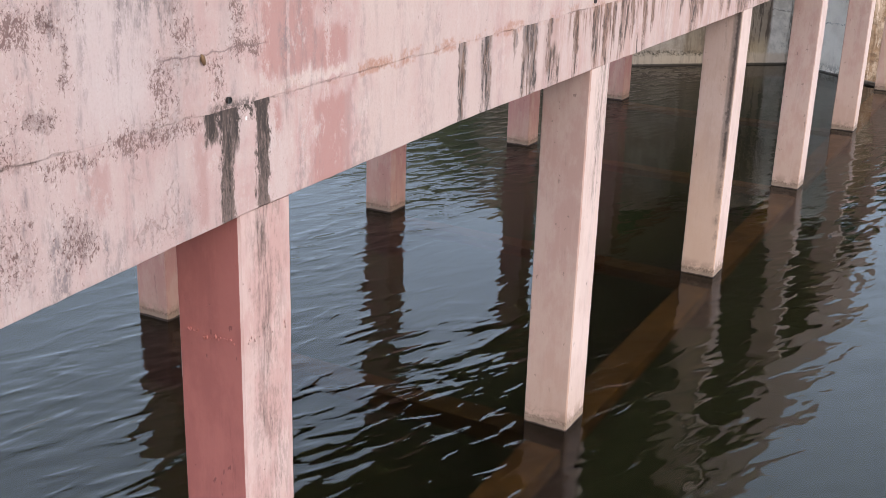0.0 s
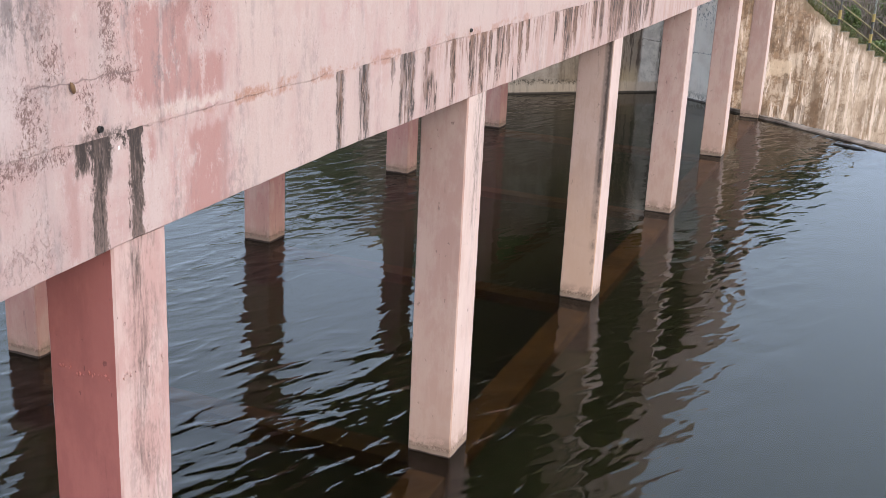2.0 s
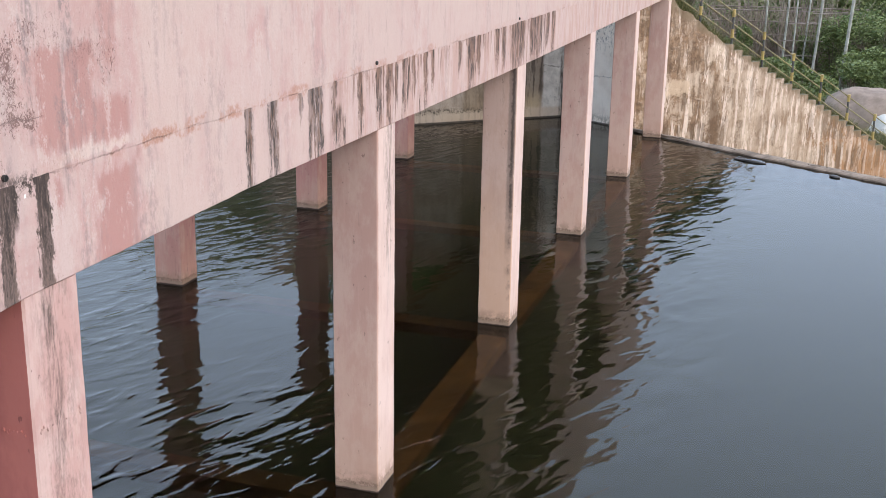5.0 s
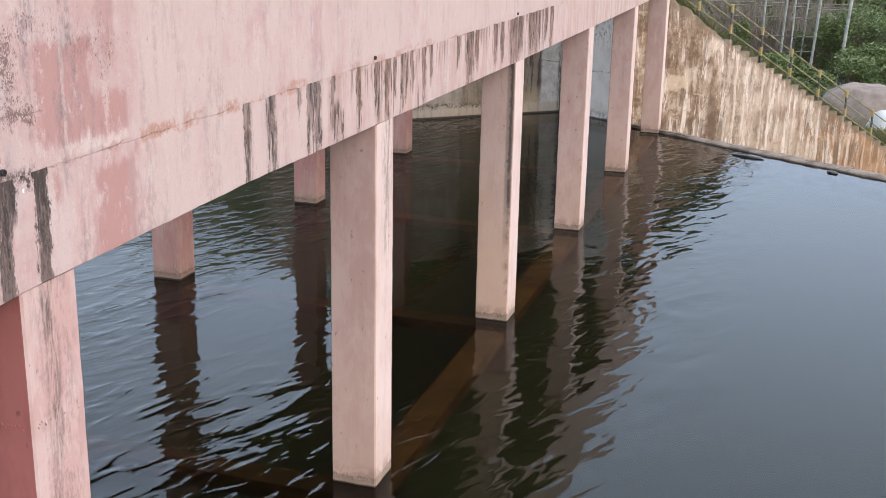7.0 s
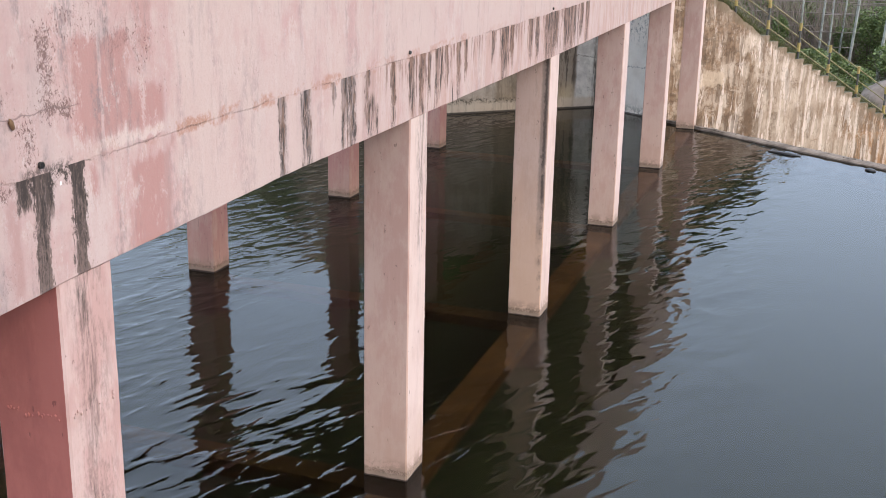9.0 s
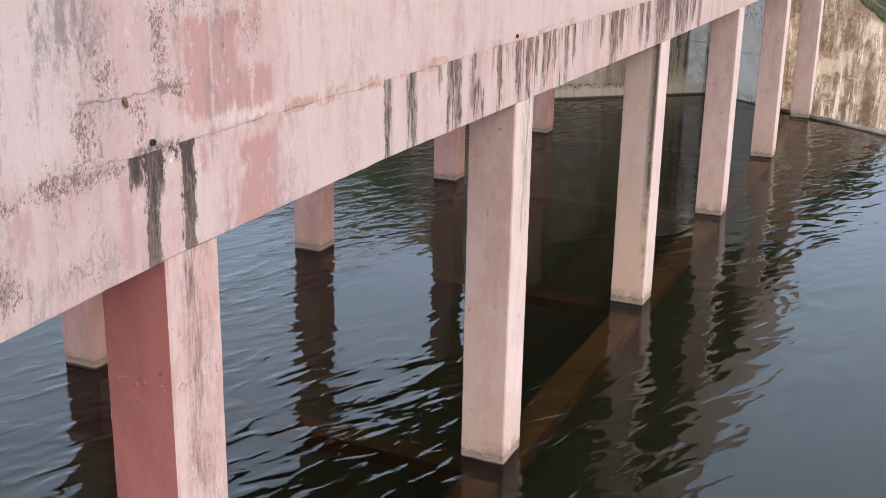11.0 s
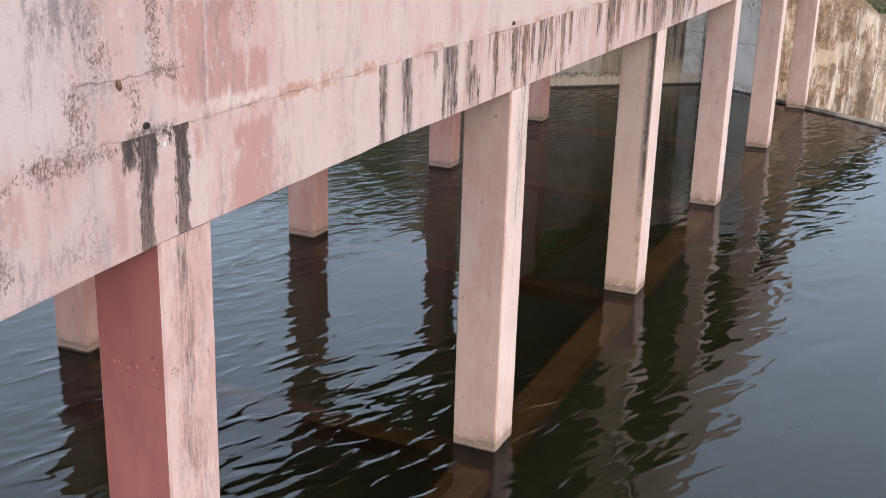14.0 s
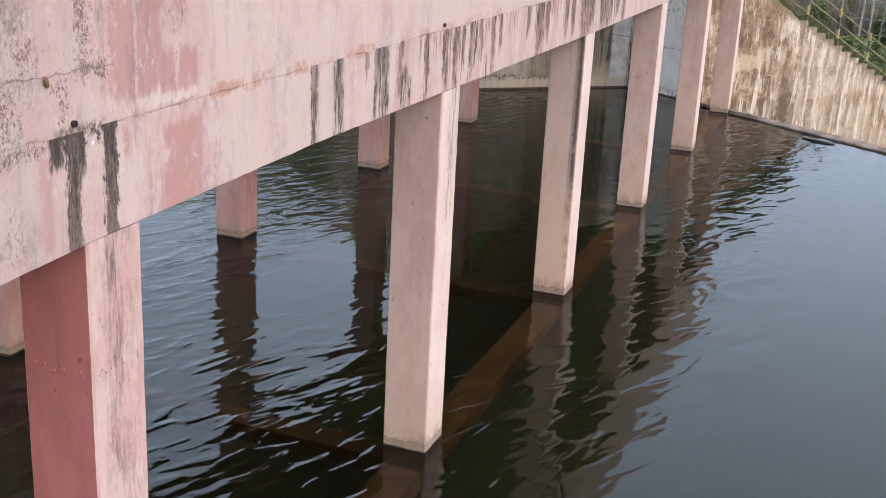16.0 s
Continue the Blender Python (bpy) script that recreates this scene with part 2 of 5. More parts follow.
            if at == 8.47:
                one = k.mul(one, k.step(k.mul(foot, -1.0), -3.95, -3.72))
            ring = k.mul(band(k, bend, at, half * 1.2, 0.02 + half * 1.4), k.step(foot, low - 0.15, low + 0.30))
            halo = ring if halo is None else k.math("MAXIMUM", halo, ring)
            runs_ = one if runs_ is None else k.math("MAXIMUM", runs_, one)
        runs_ = k.mul(runs_, k.step(k.mul(k.add(line, k.mul(k.add(k.noise(18, 4, 0.7, (1, 1, 0.3)), -0.5), 0.14)), -1.0), -4.16, -4.09))
        capped = k.step(k.mul(line, -1.0), -4.15, -4.08)
        col = k.mix(k.mul(k.mul(halo, capped), k.mul(k.step(k.noise(24, 5, 0.75, (1, 1, 0.10)), 0.36, 0.60), 0.55)), col, k.mix(k.step(k.y, 8.0, 9.0), (0.36, 0.295, 0.275), (0.42, 0.25, 0.185)))
        tatter = k.step(k.add(k.noise(38, 5, 0.8, (1, 1, 0.09)), k.mul(k.add(k.z, -3.9), 0.25)), 0.36, 0.46)
        inky = k.step(k.math("MAXIMUM", inky, k.mul(runs_, k.add(k.mul(tatter, 0.85), 0.15))), 0.15, 0.55)
        inky = k.mul(inky, k.add(k.mul(k.step(k.noise(15, 5, 0.75, (1, 1, 0.18)), 0.40, 0.56), 0.62), 0.38))
        # the two broad runs below the first drain
        sway = k.add(k.y, k.mul(k.add(k.noise(3, 4, 0.6, (1, 0.3, 1)), -0.5), 0.10))
        edge = k.mul(k.add(k.noise(34, 6, 0.85, (1, 1, 0.25)), -0.5), 0.20)
        two = k.add(band(k, k.add(sway, edge), 4.405, 0.034, 0.022), band(k, k.add(sway, edge), 4.690, 0.046, 0.014), True)
        two = k.add(two, k.mul(band(k, k.add(sway, edge), 4.29, 0.03, 0.03), k.step(k.add(line, edge), 3.93, 3.98)), True)
        two = k.mul(two, k.step(k.mul(k.add(line, edge), -1.0), -4.16, -4.12))
        clump = k.mul(k.mul(band(k, k.add(k.y, edge), 4.51, 0.22, 0.04), band(k, k.add(k.z, k.mul(edge, 0.5)), 4.075, 0.028, 0.03)), k.step(k.noise(26, 6, 0.8), 0.45, 0.56))
        two = k.add(two, clump, True)
        two = k.add(two, k.mul(k.mul(band(k, k.add(sway, edge), 4.475, 0.014, 0.014), k.step(k.add(line, edge), 3.86, 3.96)), k.step(k.mul(line, -1.0), -4.15, -4.11)), True)
        col = k.mix(k.mul(two, 0.82), col, (0.205, 0.12, 0.082))
        speck = k.step(k.add(k.noise(48, 6, 0.8, (1, 1, 0.14)), k.mul(k.add(k.z, -3.9), 0.22)), 0.34, 0.45)
        grit = k.step(k.add(k.noise(60, 6, 0.85, (1, 1, 0.22)), k.mul(k.add(k.z, -3.9), 0.26)), 0.38, 0.54)
        lean = k.step(k.noise(22, 5, 0.75, (1, 1, 0.06)), 0.40, 0.54)
        two = k.mul(k.mul(two, k.add(k.mul(grit, 0.62), 0.38)), k.add(k.mul(lean, 0.22), 0.78))
        inky = k.math("MAXIMUM", k.mul(inky, speck), two)
        ink = k.mix(k.mul(k.step(k.noise(12, 5, 0.75, (1, 1, 0.25)), 0.46, 0.56), k.step(k.y, 5.0, 6.0)), (0.034, 0.023, 0.018), (0.17, 0.09, 0.058))
        tint = k.mul(k.mul(k.step(k.y, 8.2, 9.2), k.step(k.mul(line, -1.0), -4.14, -4.07)), k.step(k.noise(3.6, 6, 0.7, (1, 1.2, 0.2)), 0.46, 0.58))
        col = k.mix(k.mul(tint, 0.55), col, (0.51, 0.33, 0.275))
        # short brown drips hanging from the joint
        short = k.mul(k.mul(k.step(k.y, 8.5, 8.9), k.step(k.mul(k.y, -1.0), -16.6, -16.2)), k.step(k.noise(13, 6, 0.75, (1, 1.2, 0.10)), 0.51, 0.58))
        short = k.mul(short, k.mul(k.step(foot, 3.80, 4.06), k.step(k.mul(line, -1.0), -4.15, -4.10)))
        col = k.mix(k.mul(short, 0.75), col, (0.17, 0.085, 0.052))
    # crumbling mortar along the joint
    seam = band(k, k.add(k.z, k.mul(k.add(k.noise(5, 7, 0.75), -0.5), 0.11)), 4.112, 0.001, 0.006)
    broken = k.step(k.add(k.noise(1.6, 6, 0.75), k.mul(crust, 0.3)), 0.64, 0.76)
    crumb = k.ramp(k.mul(k.y, 0.05), (0.0, 0.1), (0.24, 0.15), (0.275, 1.0), (0.36, 0.95), (0.42, 0.65), (0.54, 0.7), (0.57, 0.25), (1.0, 0.2))
    wide = k.mul(k.mul(band(k, k.add(k.z, k.mul(k.add(k.noise(7, 7, 0.75), -0.5), 0.14)), 4.125, 0.026, 0.03), k.mul(crumb, k.step(k.noise(3.2, 6, 0.75), 0.47, 0.58))), k.step(crust, 0.38, 0.52))
    col = k.mix(k.mul(wide, 0.85), col, (0.47, 0.25, 0.17))
    col = k.mix(k.mul(k.mul(seam, broken), 0.5), col, (0.22, 0.15, 0.125))
    col = k.mix(k.mul(k.step(fine, 0.45, 0.75), 0.20), col, (0.42, 0.33, 0.315))
    if upper:
        # soft grey runs down the parapet and hairline drips
        veil = k.mul(k.step(k.noise(5.5, 6, 0.72, (1, 1.3, 0.07)), 0.56, 0.70), k.step(k.add(k.z, k.mul(k.noise(5, 4, 0.7, (1, 1, 0.02)), -1.2)), 3.75, 4.35))
        col = k.mix(k.mul(veil, 0.30), col, (0.33, 0.275, 0.265))
    hair = k.mul(k.step(k.noise(16, 5, 0.7, (1, 1.2, 0.05)), 0.64, 0.70), k.step(k.noise(2.2, 4, 0.6), 0.48, 0.58))
    col = k.mix(k.mul(hair, 0.45), col, (0.40, 0.27, 0.25))
    col = k.mix(1.0, col, (0.885, 0.780, 0.725), "MULTIPLY")
    if upper:
        # soot round the first drain, creeping over the joint
        soot = k.mul(band(k, yd, 4.50, 0.14, 0.10), k.step(k.mul(k.add(k.z, k.mul(k.add(crust, -0.5), 0.10)), -1.0), -4.165, -4.125))
        soot = k.mul(soot, k.step(k.noise(30, 6, 0.8, (1, 1, 0.6)), 0.42, 0.54))
        col = k.mix(k.mul(soot, 0.8), col, (0.05, 0.034, 0.028))
        # a hair crack along a lift line
        split = k.mul(band(k, k.add(k.z, k.mul(k.add(k.noise(6, 6, 0.7), -0.5), 0.10)), 4.405, 0.001, 0.006), k.mul(k.step(yy, 3.9, 4.0), k.step(k.mul(yy, -1.0), -4.78, -4.66)))
        col = k.mix(k.mul(split, 0.65), col, (0.16, 0.10, 0.09))
    else:
        col = k.mix(k.mul(k.step(inky, 0.0, 0.45), 0.40), col, k.mix(k.step(k.y, 8.0, 9.0), (0.26, 0.20, 0.18), (0.28, 0.14, 0.09)))
        col = k.mix(k.mul(inky, 0.95), col, ink)
        chip = k.mul(band(k, k.y, 4.565, 0.005, 0.004), band(k, k.z, 4.035, 0.008, 0.004))
        col = k.mix(chip, col, (0.78, 0.72, 0.68))
    h = k.add(k.mul(mid, 0.6), k.add(k.mul(fine, 0.22), k.add(k.mul(flake, -0.35), k.mul(k.mul(seam, broken), -0.8))))
    return k.done(col, 0.9, k.bump(h, 0.7, 0.010))


def pink_column(name, pale, rose, fade, stain=0.5, run_y=None, arris_stain=0.0, damp=0.0, run_low=-3.0, peach=0.0):
    """Pink limewash on a column; a wet dark band and pale salts just above the water."""
    k = Kit(name)
    mid, fine, crust = k.noise(4.5, 7, 0.68, (1, 1, 0.4)), k.noise(70, 4), k.noise(45, 6, 0.75, (1, 1, 0.6))
    col = k.mix(k.step(mid, 0.5 - fade * 0.25, 0.68 - fade * 0.2), pale, rose)
    runs = k.step(k.noise(10, 6, 0.68, (1, 1, 0.09)), 0.54, 0.66)
    col = k.mix(k.mul(runs, 0.20), col, tuple(c * 0.74 for c in rose))
    col = k.mix(k.mul(k.step(k.noise(1.3, 5, 0.65, (1, 1, 0.6)), 0.40, 0.66), 0.30), col, tuple(c * 0.90 for c in rose))
    scratch = k.mul(k.step(k.noise(24, 5, 0.7, (1, 1, 0.10)), 0.58, 0.66), k.step(k.noise(2.5, 4, 0.6, (1, 1, 0.5)), 0.50, 0.60))
    col = k.mix(k.mul(scratch, 0.38), col, tuple(c * 0.62 for c in rose))
    pale_runs = k.step(k.noise(17, 5, 0.65, (1, 1, 0.06)), 0.55, 0.63)
    col = k.mix(k.mul(pale_runs, 0.12), col, tuple(min(0.8, c * 1.18) for c in pale))
    # pits where the skin of the concrete has popped
    pits = k.step(k.noise(19, 3, 0.55, (1, 1, 0.55)), 0.685, 0.715)
    col = k.mix(k.mul(pits, 0.75), col, tuple(c * 0.5 for c in rose))
    # thin black runs, and a stain down the outer arris of some columns
    black = k.mul(k.step(k.noise(9.5, 6, 0.72, (1, 1, 0.06)), 0.65 - stain * 0.05, 0.73), k.step(k.noise(32, 4, 0.8, (1, 1, 0.4)), 0.35, 0.58))
    arris = k.mul(k.step(k.add(k.x, k.mul(k.add(crust, -0.5), 0.09)), -0.075, -0.045), k.step(k.mul(k.x, -1.0), 0.002, 0.012))
    tall = k.step(k.add(k.noise(1.6, 6, 0.75, (1, 1, 0.8)), k.mul(k.z, 0.11)), 0.58, 0.70)
    black = k.add(k.mul(black, 0.75 * stain), k.mul(k.mul(arris, tall), arris_stain * 0.55), True)
    streak = k.mul(band(k, k.add(k.x, k.mul(k.add(crust, -0.5), 0.05)), -0.062, 0.022, 0.035), k.step(k.add(k.z, k.mul(k.add(k.noise(2.2, 5, 0.7), -0.5), 2.4)), 0.7, 2.0))
    black = k.add(black, k.mul(streak, arris_stain * 0.62), True)
    if run_y is not None:
        # the run from the drain goes on down the outer face
        sway = k.add(k.add(k.y, k.mul(k.add(k.noise(2.4, 4, 0.6, (1, 0.3, 1)), -0.5), 0.16)), k.mul(k.add(crust, -0.5), 0.04))
        run = k.mul(band(k, sway, run_y, 0.03, 0.05), k.step(k.mul(k.noise(1.1, 5, 0.7), k.add(k.z, 0.4)), 0.9, 1.7))
        haze = k.mul(band(k, sway, run_y + 0.03, 0.07, 0.16), k.step(k.add(k.noise(13, 7, 0.8, (1, 1, 0.22)), k.mul(crust, 0.30)), 0.60, 0.76))
        haze = k.mul(haze, k.step(k.add(k.z, k.mul(k.add(mid, -0.5), 1.5)), run_low, run_low + 0.9))
        black = k.add(black, k.add(k.mul(k.mul(run, k.step(k.noise(26, 5, 0.75, (1, 1, 0.10)), 0.42, 0.60)), 0.5), k.mul(haze, 0.40)), True)
    # tan tide zone, salts and dark wet band
    wav = k.mul(k.add(k.noise(8.7, 5, 0.7), -0.5), 0.11)
    zz = k.add(k.z, wav)
    tan = k.step(k.mul(zz, -1.0), -0.9, -0.10)
    col = k.mix(k.mul(tan, 0.35), col, (0.50, 0.36, 0.27))
    if peach:
        ochre = k.step(k.mul(k.add(k.z, k.mul(k.add(k.noise(1.8, 5, 0.65), -0.5), 1.6)), -1.0), -2.4, -0.6)
        col = k.mix(k.mul(ochre, peach), col, (0.70, 0.475, 0.33))
    salt = k.mul(k.step(k.mul(zz, -1.0), -0.25, -0.12), k.step(k.add(k.noise(7.2, 5, 0.7), k.mul(crust, 0.2)), 0.5, 0.66))
    col = k.mix(k.mul(salt, 0.55), col, (0.30, 0.205, 0.14))
    col = k.mix(k.mul(fine, 0.12), col, (0.40, 0.30, 0.27))
    col = k.mix(1.0, col, (0.935, 0.825, 0.755), "MULTIPLY")
    tide = k.add(k.z, k.mul(wav, 0.35))
    rim = band(k, k.add(tide, k.mul(wav, 0.5)), 0.078 + damp, 0.012, 0.03)
    col = k.mix(k.mul(rim, k.add(k.mul(k.step(crust, 0.42, 0.58), 0.45), 0.25)), col, (0.12, 0.075, 0.045))
    crustline = band(k, tide, 0.042 + damp, 0.014, 0.014)
    col = k.mix(k.mul(crustline, 0.75), col, (0.27, 0.185, 0.12))
    wet = k.step(k.mul(tide, -1.0), -0.026 - damp, -0.010 - damp)
    col = k.mix(k.mul(wet, 0.95), col, (0.040, 0.024, 0.013))
    col = k.mix(black, col, (0.078, 0.054, 0.042))
    h = k.add(k.mul(mid, 0.5), k.add(k.mul(fine, 0.2), k.mul(pits, -0.6)))
    return k.done(col, 0.87, k.bump(h, 0.4, 0.007))


def abutment_concrete(name):
    """Concrete panels of differing age: olive grey, a damp brown one, a yellowed strip with black drips, a cleaner grey one; moss over a pale foot."""
    k = Kit(name)
    mid, fine, grit = k.noise(1.9, 7, 0.7), k.noise(43, 4), k.noise(15, 6, 0.78)
    rag = k.mul(k.add(k.noise(6, 6, 0.75, (1, 1, 0.4)), -0.5), 0.9)
    xr, zr = k.add(k.x, k.mul(rag, 0.12)), k.add(k.z, k.mul(rag, 0.25))
    grey = k.mix(k.step(mid, 0.40, 0.62), (0.52, 0.405, 0.305), (0.35, 0.25, 0.175))
    brown = k.mix(k.step(k.noise(2.4, 7, 0.72, (1, 1, 0.4)), 0.42, 0.60), (0.36, 0.255, 0.165), (0.21, 0.145, 0.09))
    col = k.mix(k.mul(band(k, xr, -4.72, 0.55, 0.08), 0.85), grey, brown)
    strip = band(k, xr, -3.84, 0.30, 0.06)
    col = k.mix(k.mul(strip, 0.65), col, k.mix(k.step(zr, 0.45, 0.95), (0.52, 0.38, 0.22), (0.34, 0.26, 0.185)))
    clean = k.step(xr, -3.56, -3.44)
    col = k.mix(k.mul(clean, 0.80), col, k.mix(k.step(k.noise(3.2, 6, 0.7), 0.38, 0.62), (0.78, 0.71, 0.62), (0.56, 0.50, 0.43)))
    # pale foot, with a ragged line of moss along its upper edge
    low = k.step(k.mul(zr, -1.0), -0.36, -0.26)
    col = k.mix(k.mul(low, 0.75), col, (0.60, 0.455, 0.325))
    moss = k.mul(k.mul(band(k, zr, 0.33, 0.03, 0.07), k.step(k.mul(k.x, -1.0), 4.0, 4.3)), k.step(grit, 0.46, 0.58))
    col = k.mix(k.mul(moss, 0.85), col, (0.075, 0.058, 0.035))
    # black drips at the panel joints
    drips = k.step(k.noise(9.0, 7, 0.75, (1, 1, 0.10)), 0.48, 0.56)
    sides = k.math("MAXIMUM", band(k, xr, -3.98, 0.05, 0.08), k.math("MAXIMUM", k.mul(band(k, xr, -3.78, 0.24, 0.08), k.step(zr, 0.3, 0.9)), band(k, xr, -3.00, 0.06, 0.07)))
    col = k.mix(k.mul(sides, k.add(k.mul(drips, 0.62), 0.30)), col, (0.072, 0.048, 0.033))
    heavy = k.mul(k.mul(band(k, xr, -3.55, 0.18, 0.12), k.step(zr, 1.75, 2.0)), k.step(grit, 0.44, 0.56))
    col = k.mix(k.mul(heavy, 0.75), col, (0.075, 0.062, 0.052))
    col = k.mix(k.mul(k.mul(drips, k.math("SUBTRACT", 1.0, clean)), 0.22), col, (0.12, 0.09, 0.065))
    crack = k.mul(band(k, k.add(k.z, k.mul(k.add(k.noise(4, 6, 0.75), -0.5), 0.40)), 1.42, 0.003, 0.014), k.step(k.x, -3.7, -3.55))
    col = k.mix(k.mul(crack, 0.8), col, (0.10, 0.08, 0.065))
    spots = k.step(k.add(k.noise(9, 6, 0.8), k.mul(k.add(k.noise(2, 4), -0.5), 0.5)), 0.62, 0.68)
    col = k.mix(k.mul(spots, 0.45), col, (0.17, 0.13, 0.095))
    wet = k.step(k.mul(k.add(k.z, k.mul(fine, 0.04)), -1.0), -0.085, -0.05)
    col = k.mix(k.mul(wet, 0.9), col, (0.045, 0.034, 0.022))
    return k.done(col, 0.9, k.bump(k.add(mid, k.mul(fine, 0.3)), 0.4, 0.02))


def bay_concrete(name):
    """Whitewashed grey wall, dotted with black mould above, cracked across, mossy at the foot."""
    k = Kit(name)
    mid, fine, grit = k.noise(2.4, 7, 0.7), k.noise(43, 4), k.noise(13, 6, 0.78, (1, 1, 0.7))
    col = k.mix(k.step(mid, 0.36, 0.66), (0.96, 0.88, 0.77), (0.86, 0.77, 0.66))
    high = k.step(k.add(k.z, k.mul(k.add(mid, -0.5), 1.2)), 1.75, 2.3)
    mould = k.mul(high, k.step(grit, 0.50, 0.60))
    col = k.mix(k.mul(mould, 0.75), col, (0.13, 0.115, 0.10))
    crack = band(k, k.add(k.z, k.mul(k.add(k.noise(3.5, 6, 0.75), -0.5), 0.55)), 1.30, 0.003, 0.014)
    col = k.mix(k.mul(k.mul(crack, k.step(grit, 0.40, 0.52)), 0.85), col, (0.12, 0.10, 0.085))
    foot = k.mul(k.step(k.mul(k.add(k.z, k.mul(k.add(grit, -0.5), 0.8)), -1.0), -0.36, -0.16), k.step(grit, 0.44, 0.56))
    col = k.mix(k.mul(foot, 0.65), col, (0.22, 0.18, 0.115))
    grime = k.step(k.noise(5, 6, 0.72, (1, 1, 0.25)), 0.56, 0.70)
    col = k.mix(k.mul(grime, 0.18), col, (0.42, 0.38, 0.33))
    wet = k.step(k.mul(k.add(k.z, k.mul(fine, 0.035)), -1.0), -0.07, -0.04)
    col = k.mix(k.mul(wet, 0.85), col, (0.06, 0.045, 0.03))
    return k.done(col, 0.9, k.bump(k.add(mid, k.mul(fine, 0.3)), 0.4, 0.02))


def stained_wall(name):
    """Cream concrete under long runs of rust, lime and black algae; s runs along the stairs."""
    k = Kit(name)
    s = k.mul(k.add(k.add(k.mul(k.x, 0.731), k.mul(k.y, 0.682)), -22.73), 0.893)
    c = k.tree.nodes.new("ShaderNodeCombineXYZ")
    k.link(s, c.inputs[0])
    k.link(k.z, c.inputs[1])
    vec = c.outputs[0]
    along = k.add(k.mul(s, 0.0725), 0.11)
    broad = k.noise(0.9, 6, 0.68, vec=vec)
    col = k.mix(k.step(broad, 0.42, 0.58), (0.50, 0.395, 0.315), (0.37, 0.27, 0.20))
    brown = k.mix(k.step(k.noise(5, 6, 0.7, vec=vec), 0.4, 0.6), (0.29, 0.185, 0.115), (0.14, 0.085, 0.052))
    tone = k.mix(k.ramp(along, (0.40, 0.0), (0.54, 1.0)), brown, (0.37, 0.20, 0.095))
    amount = k.ramp(along, (0.0, 0.80), (0.17, 0.72), (0.25, 0.55), (0.34, 0.30), (0.44, 0.42), (0.54, 0.85), (1.0, 0.95))
    # ragged brown fields
    lifts = k.noise(1.7, 8, 0.76, (1.1, 0.8, 1), vec=vec, warp=0.2)
    col = k.mix(k.mul(k.step(k.add(lifts, k.mul(k.add(amount, -0.6), 0.24)), 0.48, 0.56), 0.92), col, tone)

    def bleed(height, shift, scale, lo, hi, reach):
        """Runs that start at each casting line and end raggedly below it."""
        q = k.mul(k.add(k.add(k.z, shift), k.mul(k.add(k.noise(1.6, 6, 0.7, vec=vec), -0.5), 0.75)), 1 / height)
        cell = k.math("FLOOR", q)
        down = k.math("SUBTRACT", 1.0, k.math("FRACT", q))
        cc = k.tree.nodes.new("ShaderNodeCombineXYZ")
        k.link(k.add(s, k.mul(k.add(k.noise(5, 4, 0.6, (1, 0.35, 1), vec=vec), -0.5), 0.20)), cc.inputs[0])
        k.link(k.mul(cell, 3.71), cc.inputs[1])
        each = k.noise(scale, 5, 0.7, vec=cc.outputs[0])
        ends = k.noise(scale * 0.8, 4, 0.7, (1.6, 1, 1), vec=cc.outputs[0])
        start = k.step(k.math("SUBTRACT", down, k.mul(k.noise(scale * 1.6, 5, 0.75, (1.3, 0.8, 1), vec=vec), 0.5)), -0.20, 0.12)
        return k.mul(k.mul(k.step(each, lo - 0.02, hi + 0.02), start), k.step(k.math("SUBTRACT", k.mul(ends, reach), down), -0.15, 0.20))
    col = k.mix(k.mul(bleed(0.62, 0.1, 3.6, 0.50, 0.56, 1.3), k.add(k.mul(amount, 0.65), 0.15)), col, tone)
    pale = k.ramp(along, (0.0, 0.60), (0.08, 0.80), (0.14, 0.90), (0.24, 1.0), (0.46, 0.95), (0.56, 0.5))
    col = k.mix(k.mul(bleed(0.85, 0.35, 3.0, 0.50, 0.56, 1.7), k.mul(pale, 0.75)), col, (0.66, 0.56, 0.475))
    lime = k.step(k.noise(3.3, 7, 0.74, (1, 0.14, 1), vec=vec, warp=0.25), 0.53, 0.58)
    col = k.mix(k.mul(lime, k.mul(pale, 0.9)), col, (0.84, 0.735, 0.67))
    col = k.mix(k.mul(bleed(1.15, 0.0, 4.4, 0.50, 0.55, 2.1), k.add(k.mul(amount, 0.8), 0.1)), col, (0.10, 0.062, 0.038))
    patch = k.mul(k.step(k.noise(1.45, 6, 0.68, (0.8, 1.4, 1), vec=vec), 0.56, 0.61), k.math("SUBTRACT", 1.0, k.step(s, 2.0, 3.5)))
    col = k.mix(k.mul(patch, 0.5), col, (0.62, 0.51, 0.42))
    frac = k.math("FRACT", k.mul(k.add(k.add(s, -1.55), k.mul(k.add(k.noise(2.5, 4, 0.6, (1, 0.5, 1), vec=vec), -0.5), 0.16)), 1 / 0.3))
    drip = k.mul(k.step(frac, 0.62, 0.72), k.step(k.mul(frac, -1.0), -0.98, -0.90))
    drip = k.mul(k.mul(drip, k.step(k.noise(1.7, 6, 0.7, (1, 0.5, 1), vec=vec), 0.44, 0.56)), k.step(s, 1.4, 2.0))
    col = k.mix(k.mul(drip, 0.62), col, (0.84, 0.735, 0.67))
